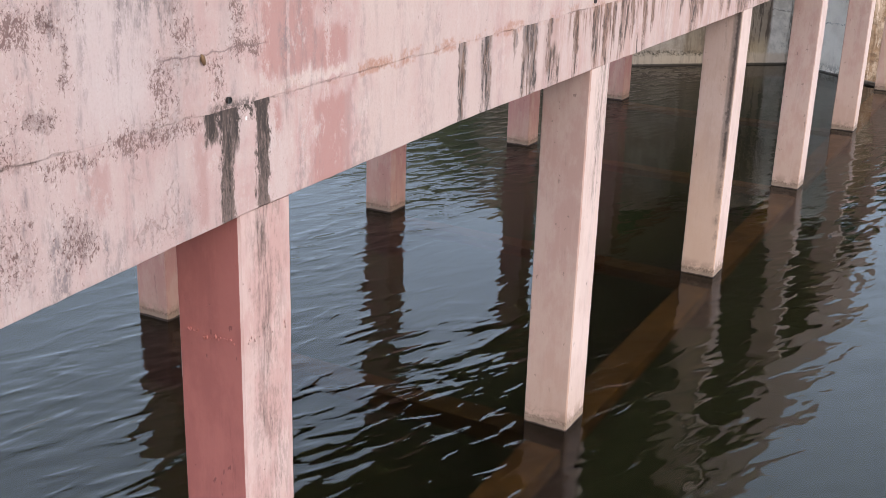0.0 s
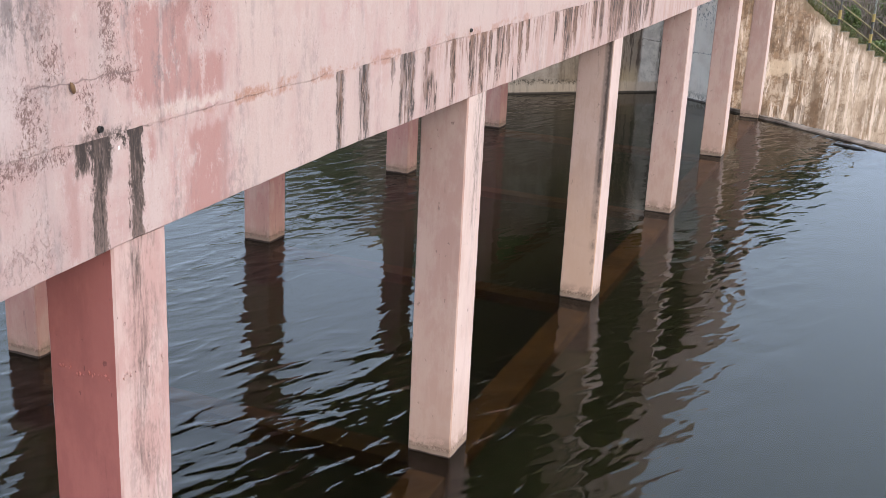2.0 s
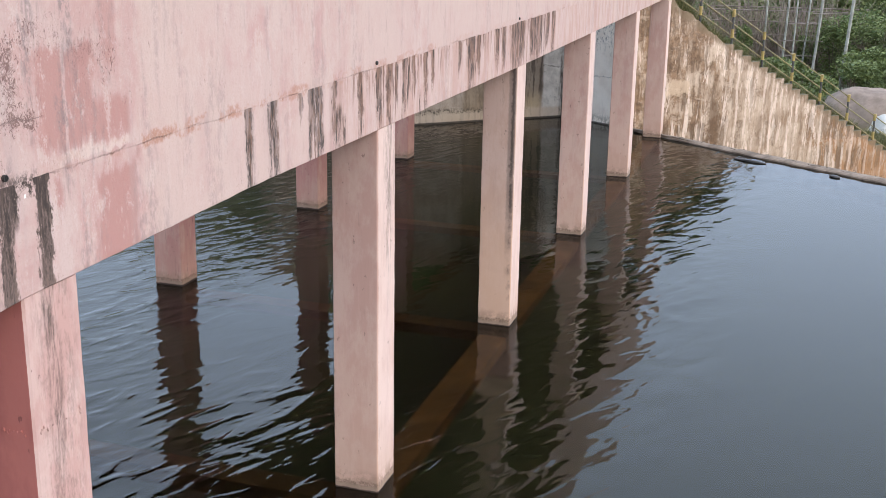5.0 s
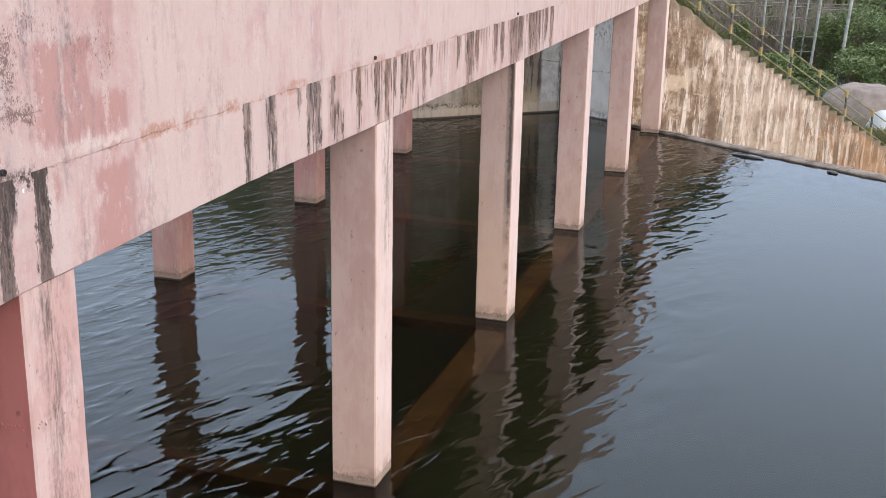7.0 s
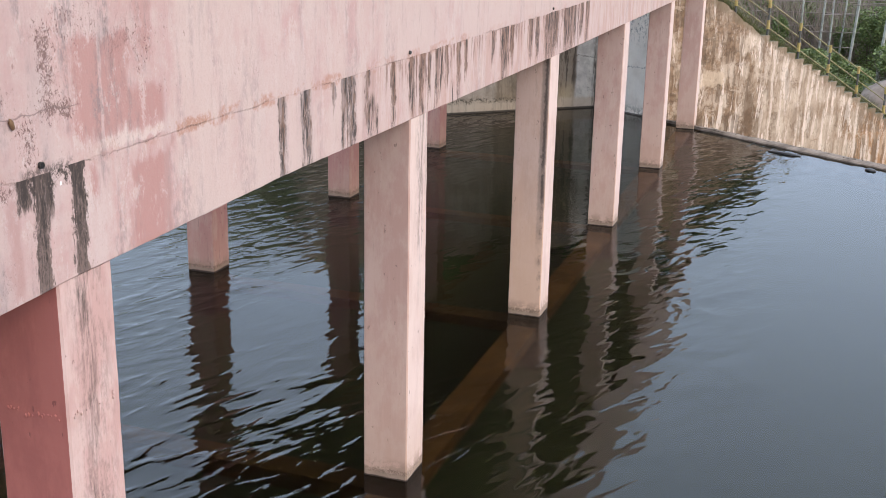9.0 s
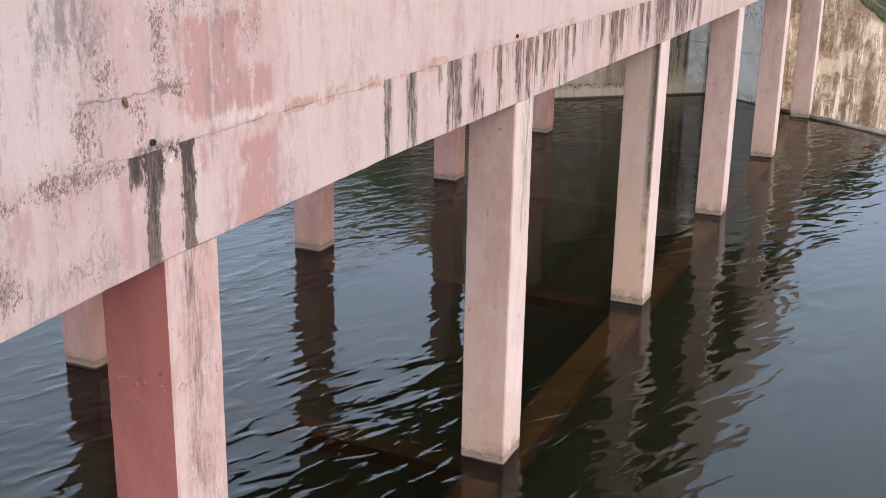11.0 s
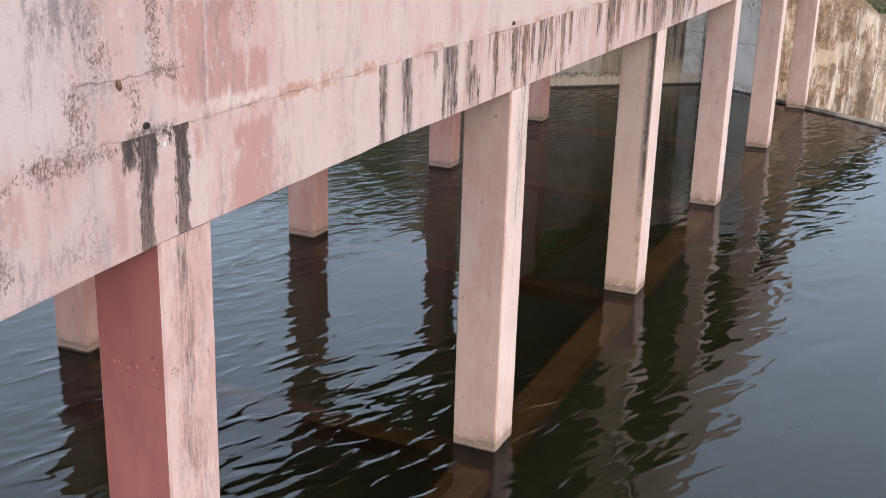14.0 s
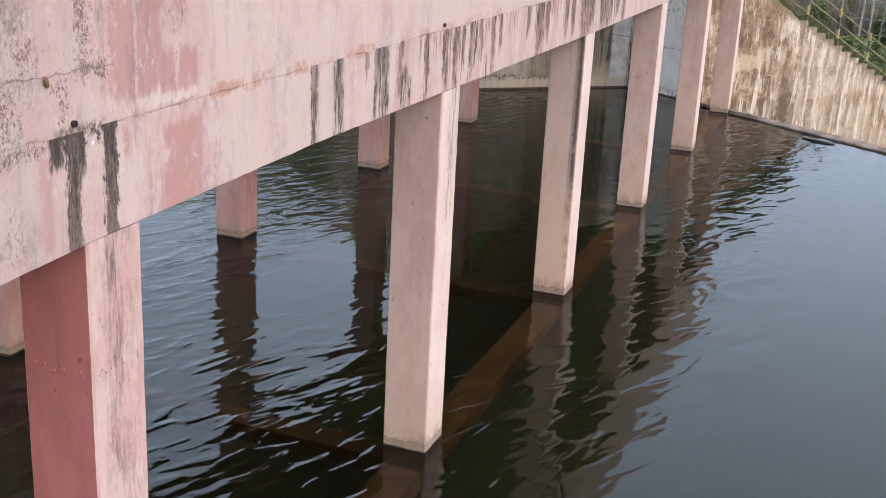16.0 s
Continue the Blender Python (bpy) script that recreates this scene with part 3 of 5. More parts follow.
    shade = k.mul(k.mul(k.step(frac, 0.30, 0.42), k.step(k.mul(frac, -1.0), -0.60, -0.50)), k.step(k.noise(2.1, 6, 0.7, (1, 0.4, 1), vec=vec), 0.46, 0.58))
    col = k.mix(k.mul(k.mul(shade, k.step(s, 1.4, 2.0)), 0.58), col, (0.22, 0.14, 0.09))
    blot = k.step(k.noise(7, 6, 0.8, (1, 0.7, 1), vec=vec), 0.57, 0.63)
    col = k.mix(k.mul(blot, 0.45), col, (0.23, 0.16, 0.10))
    # broad stains: a damp brown upper end, a pale repair, a dark split run, rust towards the foot of the stairs
    rag = k.mul(k.add(k.noise(3.2, 6, 0.72, (1, 0.7, 1), vec=vec), -0.5), 0.9)
    sr, zr = k.add(s, rag), k.add(k.z, k.mul(rag, 0.8))
    damp = k.math("MAXIMUM", k.mul(k.step(k.mul(sr, -1.0), -1.5, -0.6), k.step(zr, 1.0, 1.7)), k.step(k.mul(s, -1.0), 0.60, 0.80))
    col = k.mix(k.mul(k.mul(damp, k.step(k.noise(5.5, 7, 0.75, (1, 0.35, 1), vec=vec), 0.42, 0.58)), 0.60), col, brown)
    pale_patch = k.mul(band(k, sr, 0.15, 0.30, 0.12), band(k, zr, 0.75, 0.16, 0.10))
    col = k.mix(k.mul(pale_patch, 0.7), col, (0.66, 0.53, 0.41))
    split = k.mul(band(k, k.add(sr, k.mul(k.z, 0.12)), 1.35, 0.10, 0.12), k.step(k.mul(zr, -1.0), -0.7, -0.1))
    col = k.mix(k.mul(split, 0.75), col, (0.13, 0.078, 0.045))
    cream = k.mul(k.mul(k.step(sr, 1.5, 2.1), k.step(k.mul(sr, -1.0), -4.8, -3.8)), k.step(k.noise(4.5, 6, 0.72, (1, 0.3, 1), vec=vec), 0.40, 0.58))
    col = k.mix(k.mul(cream, 0.22), col, (0.74, 0.625, 0.545))
    rusty = k.mul(k.step(sr, 5.6, 7.0), k.step(k.noise(3.8, 6, 0.72, (1, 0.3, 1), vec=vec), 0.38, 0.56))
    col = k.mix(k.mul(rusty, 0.55), col, (0.36, 0.185, 0.08))
    # soil washed down over the edge of the steps
    rim = k.add(k.add(k.z, k.mul(s, 0.599)), -2.883)
    soil = k.mul(k.step(k.add(rim, k.mul(k.add(k.noise(8, 5, 0.75, (1, 0.5, 1), vec=vec), -0.5), 0.5)), -0.20, 0.0), k.step(k.noise(3, 5, 0.7, vec=vec), 0.28, 0.50))
    col = k.mix(k.mul(soil, 0.80), col, (0.19, 0.145, 0.095))
    scuff = k.noise(9, 7, 0.8, (1, 0.55, 1), vec=vec)
    col = k.mix(k.mul(k.step(scuff, 0.56, 0.64), 0.15), col, (0.60, 0.49, 0.39))
    col = k.mix(k.mul(k.step(k.mul(scuff, -1.0), -0.45, -0.37), 0.38), col, (0.13, 0.085, 0.052))
    fine = k.noise(58, 4)
    col = k.mix(k.mul(fine, 0.2), col, (0.28, 0.22, 0.16))
    col = k.mix(1.0, col, (1.0, 0.895, 0.79), "MULTIPLY")
    return k.done(col, 0.92, k.bump(k.add(k.mul(broad, 0.6), k.mul(blot, -0.4)), 0.5, 0.03))


MURK = (0.455, 0.44, 0.335)     # tint of the water's body


def lake_water(name):
    """Dark, slightly turbid lake water: a mirror of wind ripples over a murky body that blurs what lies in it."""
    k = Kit(name)
    outside = k.step(k.x, 0.1, 1.3)
    inside = k.math("SUBTRACT", 1.0, outside)
    swell = k.noise(0.9, 1, 0.3, (0.4, 1, 1), 66)
    ripple = k.noise(4.3, 1, 0.35, (0.36, 1, 1), 70, warp=0.5)
    # mostly flat, with narrow crests
    ripple = k.add(k.mul(ripple, 0.48), k.mul(k.step(ripple, 0.48, 0.72), 0.28))
    slow = k.add(k.noise(1.5, 1, 0.35, (0.62, 1, 1), 74, warp=0.9), k.mul(k.noise(3.1, 1, 0.4, (0.48, 1, 1), 68, warp=0.8), 0.72))
    ripple = k.add(k.mul(ripple, k.math("SUBTRACT", 1.0, k.mul(outside, 0.80))), k.mul(k.mul(slow, outside), 0.95))
    second = k.mul(k.noise(6.4, 1, 0.4, (0.42, 1, 1), 58, warp=0.4), k.math("SUBTRACT", 1.0, k.mul(outside, 0.55)))
    fine = k.noise(12.0, 2, 0.5, (0.5, 1, 1), 68)
    lively = k.step(k.noise(0.16, 2, 0.5), 0.32, 0.66)
    shelter = k.step(k.mul(k.add(k.x, k.mul(k.add(k.noise(0.5, 2), -0.5), 1.6)), -1.0), -3.8, -1.0)
    breeze = k.mul(k.step(k.y, 20.0, 26.0), k.step(k.mul(k.x, -1.0), -3.8, -1.8))
    breeze = k.mul(breeze, k.step(k.x, -0.2, 0.8))
    amount = k.add(k.add(k.add(0.15, k.mul(lively, 0.12)), k.mul(k.mul(shelter, k.add(0.74, k.mul(lively, 0.50))), k.add(0.48, k.mul(inside, 0.52)))), k.mul(breeze, 0.55))
    # still water in the shelter of the middle bays
    lee = k.mul(k.mul(k.step(k.y, 10.0, 12.5), k.step(k.mul(k.y, -1.0), -36.0, -30.0)), k.mul(k.step(k.x, -4.9, -3.6), k.step(k.mul(k.x, -1.0), -0.9, -0.1)))
    amount = k.mul(amount, k.math("SUBTRACT", 1.0, k.mul(lee, 0.87)))
    # a calm patch behind the second rear column
    amount = k.mul(amount, k.math("SUBTRACT", 1.0, k.mul(k.mul(k.step(k.mul(k.x, -1.0), 5.0, 6.2), k.step(k.mul(k.y, -1.0), -16.5, -14.5)), 0.55)))
    # livelier beyond the rear columns, and along the outer side of the bridge
    open_ = k.mul(k.step(k.mul(k.x, -1.0), 3.6, 5.4), k.step(k.add(k.y, k.mul(k.add(k.x, 4.4), 0.8)), 12.5, 15.0))
    amount = k.add(amount, k.add(k.add(k.mul(open_, 0.72), k.mul(k.mul(k.step(k.mul(k.x, -1.0), 1.6, 3.0), k.step(k.mul(k.y, -1.0), -15.0, -12.0)), 0.12)), k.mul(band(k, k.x, 1.1, 0.8, 1.4), 0.24)))
    h = k.mul(k.add(k.add(k.mul(swell, 0.20), k.mul(ripple, 0.34)), k.add(k.mul(second, 0.15), k.mul(fine, k.add(k.add(k.mul(inside, 0.01), k.mul(k.step(k.x, 2.6, 5.5), 0.22)), k.mul(breeze, 0.04))))), amount)
    skin = k.bump(h, 1.0, 0.055)
    nodes = k.tree.nodes
    mirror, murk, gloss, both = (nodes.new("ShaderNode" + n) for n in ("BsdfGlossy", "BsdfRefraction", "Fresnel", "MixShader"))
    mirror.inputs["Roughness"].default_value = 0.0
    k.link(skin, mirror.inputs["Normal"])
    murk.inputs["Color"].default_value = (*MURK, 1)
    murk.inputs["Roughness"].default_value, murk.inputs["IOR"].default_value = 0.23, 1.33
    gloss.inputs["IOR"].default_value = 1.365
    k.link(skin, gloss.inputs["Normal"])
    k.link(gloss.outputs[0], both.inputs[0])
    k.link(murk.outputs[0], both.inputs[1])
    k.link(mirror.outputs[0], both.inputs[2])
    k.link(both.outputs[0], nodes["Material Output"].inputs["Surface"])
    nodes.remove(k.bsdf)
    return k.mat


def plain(name, a, b, scale=6.0, rough=0.8, metal=0.0, grain=60, bump=0.25, stretch=(1, 1, 1)):
    k = Kit(name)
    n, f = k.noise(scale, 6, 0.65, stretch), k.noise(grain, 3)
    col = k.mix(k.step(n, 0.36, 0.66), a, b)
    col = k.mix(k.mul(f, 0.2), col, tuple(c * 0.6 for c in b))
    return k.done(col, rough, k.bump(k.add(n, k.mul(f, 0.3)), bump, 0.01), Metallic=metal)


def leafy(name, dark, light):
    k = Kit(name)
    col = k.mix(k.island, dark, light)
    col = k.mix(k.mul(k.noise(1.16, 4), 0.5), col, tuple(c * 0.5 for c in dark))
    return k.done(col, 0.6, None)


def ground_cover(name):
    k = Kit(name)
    mid, fine = k.noise(1.01, 7, 0.7), k.noise(13, 6, 0.75)
    col = k.mix(k.step(k.add(k.mul(mid, 0.6), k.mul(fine, 0.4)), 0.42, 0.58), (0.10, 0.115, 0.045), (0.21, 0.175, 0.115))
    silt = k.step(k.mul(k.z, -1.0), 0.0, 0.6)
    col = k.mix(silt, col, (0.115, 0.125, 0.075))
    return k.done(col, 0.95, k.bump(k.add(mid, fine), 0.6, 0.06))


PARAPET = pink_fascia("bleached_pink_limewash", True)
BEAM = pink_fascia("black_streaked_pink_limewash", False)
COLUMN_PALE = pink_column("pale_pink_limewash", (0.67, 0.495, 0.43), (0.60, 0.395, 0.335), 0.3, peach=0.28)
OUTER = pink_column("outer_pale_limewash", (0.75, 0.625, 0.585), (0.68, 0.54, 0.495), 0.2, 0.3)
OUTER_RUN = pink_column("outer_pale_streaked_limewash", (0.75, 0.625, 0.585), (0.68, 0.54, 0.495), 0.2, 0.3, 9.66, 0.0, 0.0, 2.2)
COLUMN_STAINED = pink_column("stained_pink_limewash", (0.70, 0.53, 0.45), (0.64, 0.455, 0.365), 0.3, 0.25, None, 0.8, peach=0.72)
COLUMN_NEAR = pink_column("streaked_pink_limewash", (0.66, 0.51, 0.485), (0.575, 0.385, 0.36), 0.5, 0.45, 4.70)
COLUMN_ROSE = pink_column("rose_limewash", (0.52, 0.175, 0.15), (0.45, 0.145, 0.125), 0.4, 0.1)
COLUMN_BACK = pink_column("weathered_rose_limewash", (0.56, 0.36, 0.30), (0.50, 0.25, 0.215), 0.6, 0.7, None, 0.0, 0.01)
SOFFIT = plain("dusty_pink_soffit", (0.62, 0.47, 0.43), (0.50, 0.37, 0.34), 2.0)
ABUTMENT = abutment_concrete("weathered_grey_concrete")
WING = stained_wall("rust_streaked_concrete")
TOE = plain("silted_concrete", (0.30, 0.225, 0.165), (0.14, 0.10, 0.07), 2.2, 0.8, grain=30, bump=0.6)
# Darker copy of the tie beam colour stands in for light lost in the water.
DROWNED_DIMMED = plain("depth_dimmed_concrete", (0.34, 0.19, 0.095), (0.22, 0.125, 0.065), 1.5, 0.9)
DROWNED = plain("algae_brown_concrete", (0.50, 0.235, 0.11), (0.31, 0.15, 0.075), 1.5, 0.9)
WATER = lake_water("dark_lake_water")
PALE_BAY = bay_concrete("mould_dotted_whitewash")
GROUND = ground_cover("weedy_earth")
YELLOW = plain("faded_yellow_paint", (0.46, 0.325, 0.095), (0.33, 0.225, 0.08), 9, 0.55)
BLACK = plain("worn_black_paint", (0.06, 0.055, 0.05), (0.11, 0.10, 0.085), 9, 0.6)
RAIL = plain("rusty_yellow_rail_paint", (0.33, 0.27, 0.11), (0.20, 0.155, 0.08), 5, 0.55)
GALV = plain("dull_galvanised_steel", (0.42, 0.41, 0.355), (0.26, 0.25, 0.21), 3, 0.7, 0.0)
GREYWOOD = plain("weathered_grey_wood", (0.29, 0.235, 0.20), (0.17, 0.135, 0.11), 4, 0.9)
ROCK = plain("sandy_brown_rock", (0.32, 0.24, 0.19), (0.21, 0.155, 0.12), 1.6, 0.9, bump=0.6, grain=14)
WHITEROCK = plain("whitewashed_rock", (0.66, 0.63, 0.58), (0.50, 0.47, 0.42), 1.4, 0.9, grain=12)
LEAF_DARK = leafy("dark_tree_leaves", (0.025, 0.05, 0.015), (0.07, 0.12, 0.035))
LEAF_BUSH = leafy("bush_leaves", (0.07, 0.11, 0.028), (0.24, 0.28, 0.085))
GRASS = leafy("dry_yellow_green_grass", (0.075, 0.088, 0.026), (0.28, 0.24, 0.09))
BRUSHWOOD = plain("dry_brown_twigs", (0.31, 0.25, 0.20), (0.18, 0.135, 0.105), 1.2, 0.95)
BARK = plain("grey_brown_bark", (0.16, 0.12, 0.09), (0.10, 0.075, 0.055), 8, 0.95)
TREAD = plain("mossy_dirty_concrete", (0.16, 0.14, 0.09), (0.10, 0.095, 0.05), 5, 0.95)
SOAKED = plain("black_soaked_wood", (0.030, 0.026, 0.022), (0.05, 0.042, 0.034), 9, 0.5)
MUD = plain("dried_brown_mud", (0.22, 0.12, 0.06), (0.14, 0.075, 0.04), 20, 0.95)
HOLE_SHADE = plain("pipe_shade_black", (0.012, 0.010, 0.009), (0.02, 0.016, 0.014), 20, 0.9)


# ---- mesh kit ----
def link_mesh(name, me, material, parent=None, label=""):
    me.materials.append(material)
    ob = new(name, me)
    if parent:
        ob.parent = parent
        ob.matrix_parent_inverse = parent.matrix_basis.inverted()
    if label:
        ob["label"] = label
    return ob


def part(name, bm, material, parent=None, label="", smooth=False):
    me = bpy.data.meshes.new(name)
    bm.normal_update()
    if smooth:
        for f in bm.faces:
            f.smooth = True
    bm.to_mesh(me)
    bm.free()
    return link_mesh(name, me, material, parent, label)


def raw(name, verts, faces, material, parent=None, label=""):
    me = bpy.data.meshes.new(name)
    me.from_pydata([tuple(v) for v in verts], [], faces)
    me.update()
    return link_mesh(name, me, material, parent, label)


def thing(name, place, label, category, group="", kind=""):
    ob = new(name)
    ob.empty_display_size = 0.2
    ob.matrix_basis = Matrix.Translation(place)
    return tagged(ob, label, category, group, kind)


def block(x0, x1, y0, y1, z0, z1, bevel=0.0, bm=None):
    bm = bm or bmesh.new()
    made = bmesh.ops.create_cube(bm, size=1)
    for v in made["verts"]:
        v.co = Vector(((x0 + x1) / 2 + v.co.x * (x1 - x0), (y0 + y1) / 2 + v.co.y * (y1 - y0), (z0 + z1) / 2 + v.co.z * (z1 - z0)))
    if bevel:
        es = {e for v in made["verts"] for e in v.link_edges}
        bmesh.ops.bevel(bm, geom=list(es), offset=bevel, segments=2, affect="EDGES", profile=0.6)
    return bm


def rod(a, b, r, r2=None, sides=10, bm=None):
    bm = bm or bmesh.new()
    a, b = Vector(a), Vector(b)
    m = Matrix.Translation((a + b) / 2) @ (b - a).to_track_quat("Z", "Y").to_matrix().to_4x4()
    bmesh.ops.create_cone(bm, cap_ends=True, segments=sides, radius1=r, radius2=r if r2 is None else r2, depth=(b - a).length, matrix=m)
    return bm


def rough_panel(y0, y1, low, high, x_front, thick, dy, dz, amp, seed, worn=1.0):
    """A wall panel in the plane x = x_front with a slightly uneven face and worn lower edge; low and high give z along y."""
    ny = max(2, int((y1 - y0) / dy))
    verts, faces, cols = [], [], []
    for i in range(ny + 1):
        y = y0 + (y1 - y0) * i / ny
        a, b = low(y), high(y)
        nz = max(2, int((b - a) / dz))
        cols.append(nz)
    nz = max(cols)
    for i in range(ny + 1):
        y = y0 + (y1 - y0) * i / ny
        a, b = low(y), high(y)
        chip = worn * (noise.noise((y * 3.1, seed, 0.0)) * 0.004 + noise.noise((y * 11.0, seed, 4.0)) * 0.003)
        for j in range(nz + 1):
            f = (j - 1) / (nz - 1) if j else 0.0
            z = a + (b - a) * f + (chip if j == 0 else 0.0) + (0.006 if j == 1 else 0.0)
            x = x_front + amp * noise.fractal((y * 0.9, z * 0.9, seed), 1.0, 2.0, 4)
            if j == 0:
                x -= worn * 0.002 + worn * 0.005 * abs(noise.noise((y * 9.0, seed, 9.0)))
            verts.append((x, y, z))
    w = nz + 1
    for i in range(ny):
        for j in range(nz):
            p = i * w + j
            faces.append((p, p + w, p + w + 1, p + 1))
    # closed back and rims
    n = len(verts)
    for i in range(ny + 1):
        y = y0 + (y1 - y0) * i / ny
        verts.append((x_front - thick, y, low(y)))
        verts.append((x_front - thick, y, high(y)))
    for i in range(ny):
        p, q = n + 2 * i, n + 2 * i + 2
        faces.append((p, p + 1, q + 1, q))
        faces.append((i * w, p, q, (i + 1) * w))
        faces.append((i * w + nz, (i + 1) * w + nz, q + 1, p + 1))
    for i, flip in ((0, False), (ny, True)):
        ring = [i * w + j for j in range(w)] + [n + 2 * i + 1, n + 2 * i]
        faces.append(tuple(ring if flip else ring[::-1]))
    return verts, faces


# ---- plan ----
# CORNER: inner corner of the far shore.  The weir and the wall bay run along CREST from it,
# the abutment runs to LEFT_END, the stair wall runs down along STAIR from FOOT.
CORNER = Vector((-2.95, 31.80, 0))
CREST = Vector((0.829, -0.559, 0)).normalized()
CREST_BACK = Vector((-CREST.y, CREST.x, 0))
TURN = 2.1           # metres along the crest line at which the wall bay ends and the low weir begins
LEFT_END = Vector((-9.3, 26.2, 0))
LEFT_DIR = (LEFT_END - CORNER).normalized()
LEFT_BACK = Vector((LEFT_DIR.y, -LEFT_DIR.x, 0))
FOOT = Vector((-0.152, 33.49, 0))     # the stair wall stands a few metres behind the weir
STAIR = Vector((math.cos(radians(43)), math.sin(radians(43)), 0))
STAIR_BACK = Vector((-STAIR.y, STAIR.x, 0))
COL_Y = (4.49, 9.38, 14.39, 19.39, 24.46, 29.47)
COL_W = 0.45
BACK_X = -5.04
DECK_Z, TOP_Z, JOINT_Z = 4.17, 5.60, 4.11


def on_crest(a, d=0.0, z=0.0):
    p = CORNER + CREST * a + CREST_BACK * d
    return Vector((p.x, p.y, z))


def on_stair(s, d=0.0, z=0.0):
    p = FOOT + STAIR * s + STAIR_BACK * d
    return Vector((p.x, p.y, z))


def stair_z(s):
    return 1.942 - 0.535 * (s - 1.758)


def wall_top(s):
    return min(3.97, 1.998 + 0.66 * (1.736 - s)) if s < 1.736 else stair_z(s)


def soffit_z(y):
    return float(np.interp(y, (-6, 2.0, 3.0, 4.49, 6.8, 9.4, 14.4, 60), (3.36, 3.43, 3.465, 3.53, 3.57, 3.56, 3.54, 3.54)))


# ---- ground and water ----
def height(x, y):
    """Height of the ground: lake bed, high bank behind the abutment, falling bank by the stairs, low ground downstream."""
    p = Vector((x, y, 0))
    back = (p - CORNER).dot(CREST_BACK)
    along = (p - CORNER).dot(CREST)
    left = (p - CORNER).dot(LEFT_BACK)
    s, d = (p - FOOT).dot(STAIR), (p - FOOT).dot(STAIR_BACK)
    bumps = 0.3 * noise.fractal((x * 0.15, y * 0.15, 3.0), 1.0, 2.0, 4) + 0.05 * noise.fractal((x, y, 1.0), 1.0, 2.0, 3)
    if back > 0.28 and s > -2.3:
        if d > 0.2:
            near = wall_top(min(s, 14)) - 0.10 - 0.06 * min(d, 2.0)
            floor = -1.9 + 0.012 * max(0.0, s)
            fall = 0.42 * max(0.0, d - 1.8) * (0.35 + 0.65 * min(1.0, max(0.0, s / 3)))
            return max(near - fall, floor) + bumps * min(1.0, max(0.0, (d - 1.0) / 4))
        return -3.6 + 0.3 * bumps
    if left > 0.8:
        run = (p - CORNER).dot(LEFT_DIR)
        if run < 8:
            return 4.0 + bumps * 0.5
        return max(4.0 - 0.5 * (run - 8), min(1.5, -2.0 + left * 0.35)) + bumps * 0.5
    run = (p - CORNER).dot(LEFT_DIR)
    if left > 0 and run > 9:
        return min(1.5, -2.0 + left * 0.35) + bumps * 0.5
    if along > 30:
        return min(1.0, -1.9 + (along - 30) * 0.25)
    if y < -40:
        return min(3.0, -1.9 + (-40 - y) * 0.2)
    return -1.9 + bumps * 0.4


def spread(inner, step, reach):
    out, x, g = [], inner, step
    while x < reach:
        out.append(x)
        g *= 1.35
        x += g
    return out + [reach]


def build_ground():
    """One sheet to the horizon, its lines laid along the weir."""
    aa = [-v for v in spread(14.0, 0.35, 900)][::-1] + list(np.arange(-13.6, 18.0, 0.35)) + spread(18.0, 0.35, 900)
    dd = [-v for v in spread(1.2, 0.35, 900)][::-1] + [-0.6, 0.22, 0.30, 0.6] + list(np.arange(0.9, 26.0, 0.35)) + spread(26.0, 0.35, 900)
    verts = []
    for d in dd:
        for a in aa:
            p = on_crest(a, d)
            verts.append((p.x, p.y, height(p.x, p.y)))
    n = len(aa)
    faces = [(j * n + i, j * n + i + 1, (j + 1) * n + i + 1, (j + 1) * n + i) for j in range(len(dd) - 1) for i in range(n - 1)]
    ob = raw("ground", verts, faces, GROUND)
    for f in ob.data.polygons:
        f.use_smooth = True
    tagged(ob, "weedy brown earth bank and lake bed", "ground", kind="structure")


def build_water():
    """The lake ends at the weir and the walls."""
    q = on_crest(60, 0.2), on_crest(-0.3, 0.2), CORNER + LEFT_DIR * 9.5 + LEFT_BACK * 0.3, Vector((-60, 80, 0)), Vector((-600, 80, 0)), Vector((-600, -600, 0)), Vector((600, -600, 0))
    bm = bmesh.new()
    bm.faces.new([bm.verts.new((v.x, v.y, 0)) for v in q])
    bmesh.ops.recalc_face_normals(bm, faces=bm.faces[:])
    if bm.faces[:][0].normal.z < 0:
        bmesh.ops.reverse_faces(bm, faces=bm.faces[:])
    tagged(part("water", bm, WATER), "dark green-brown lake water with small wind ripples", "water", kind="structure")


build_ground()
build_water()


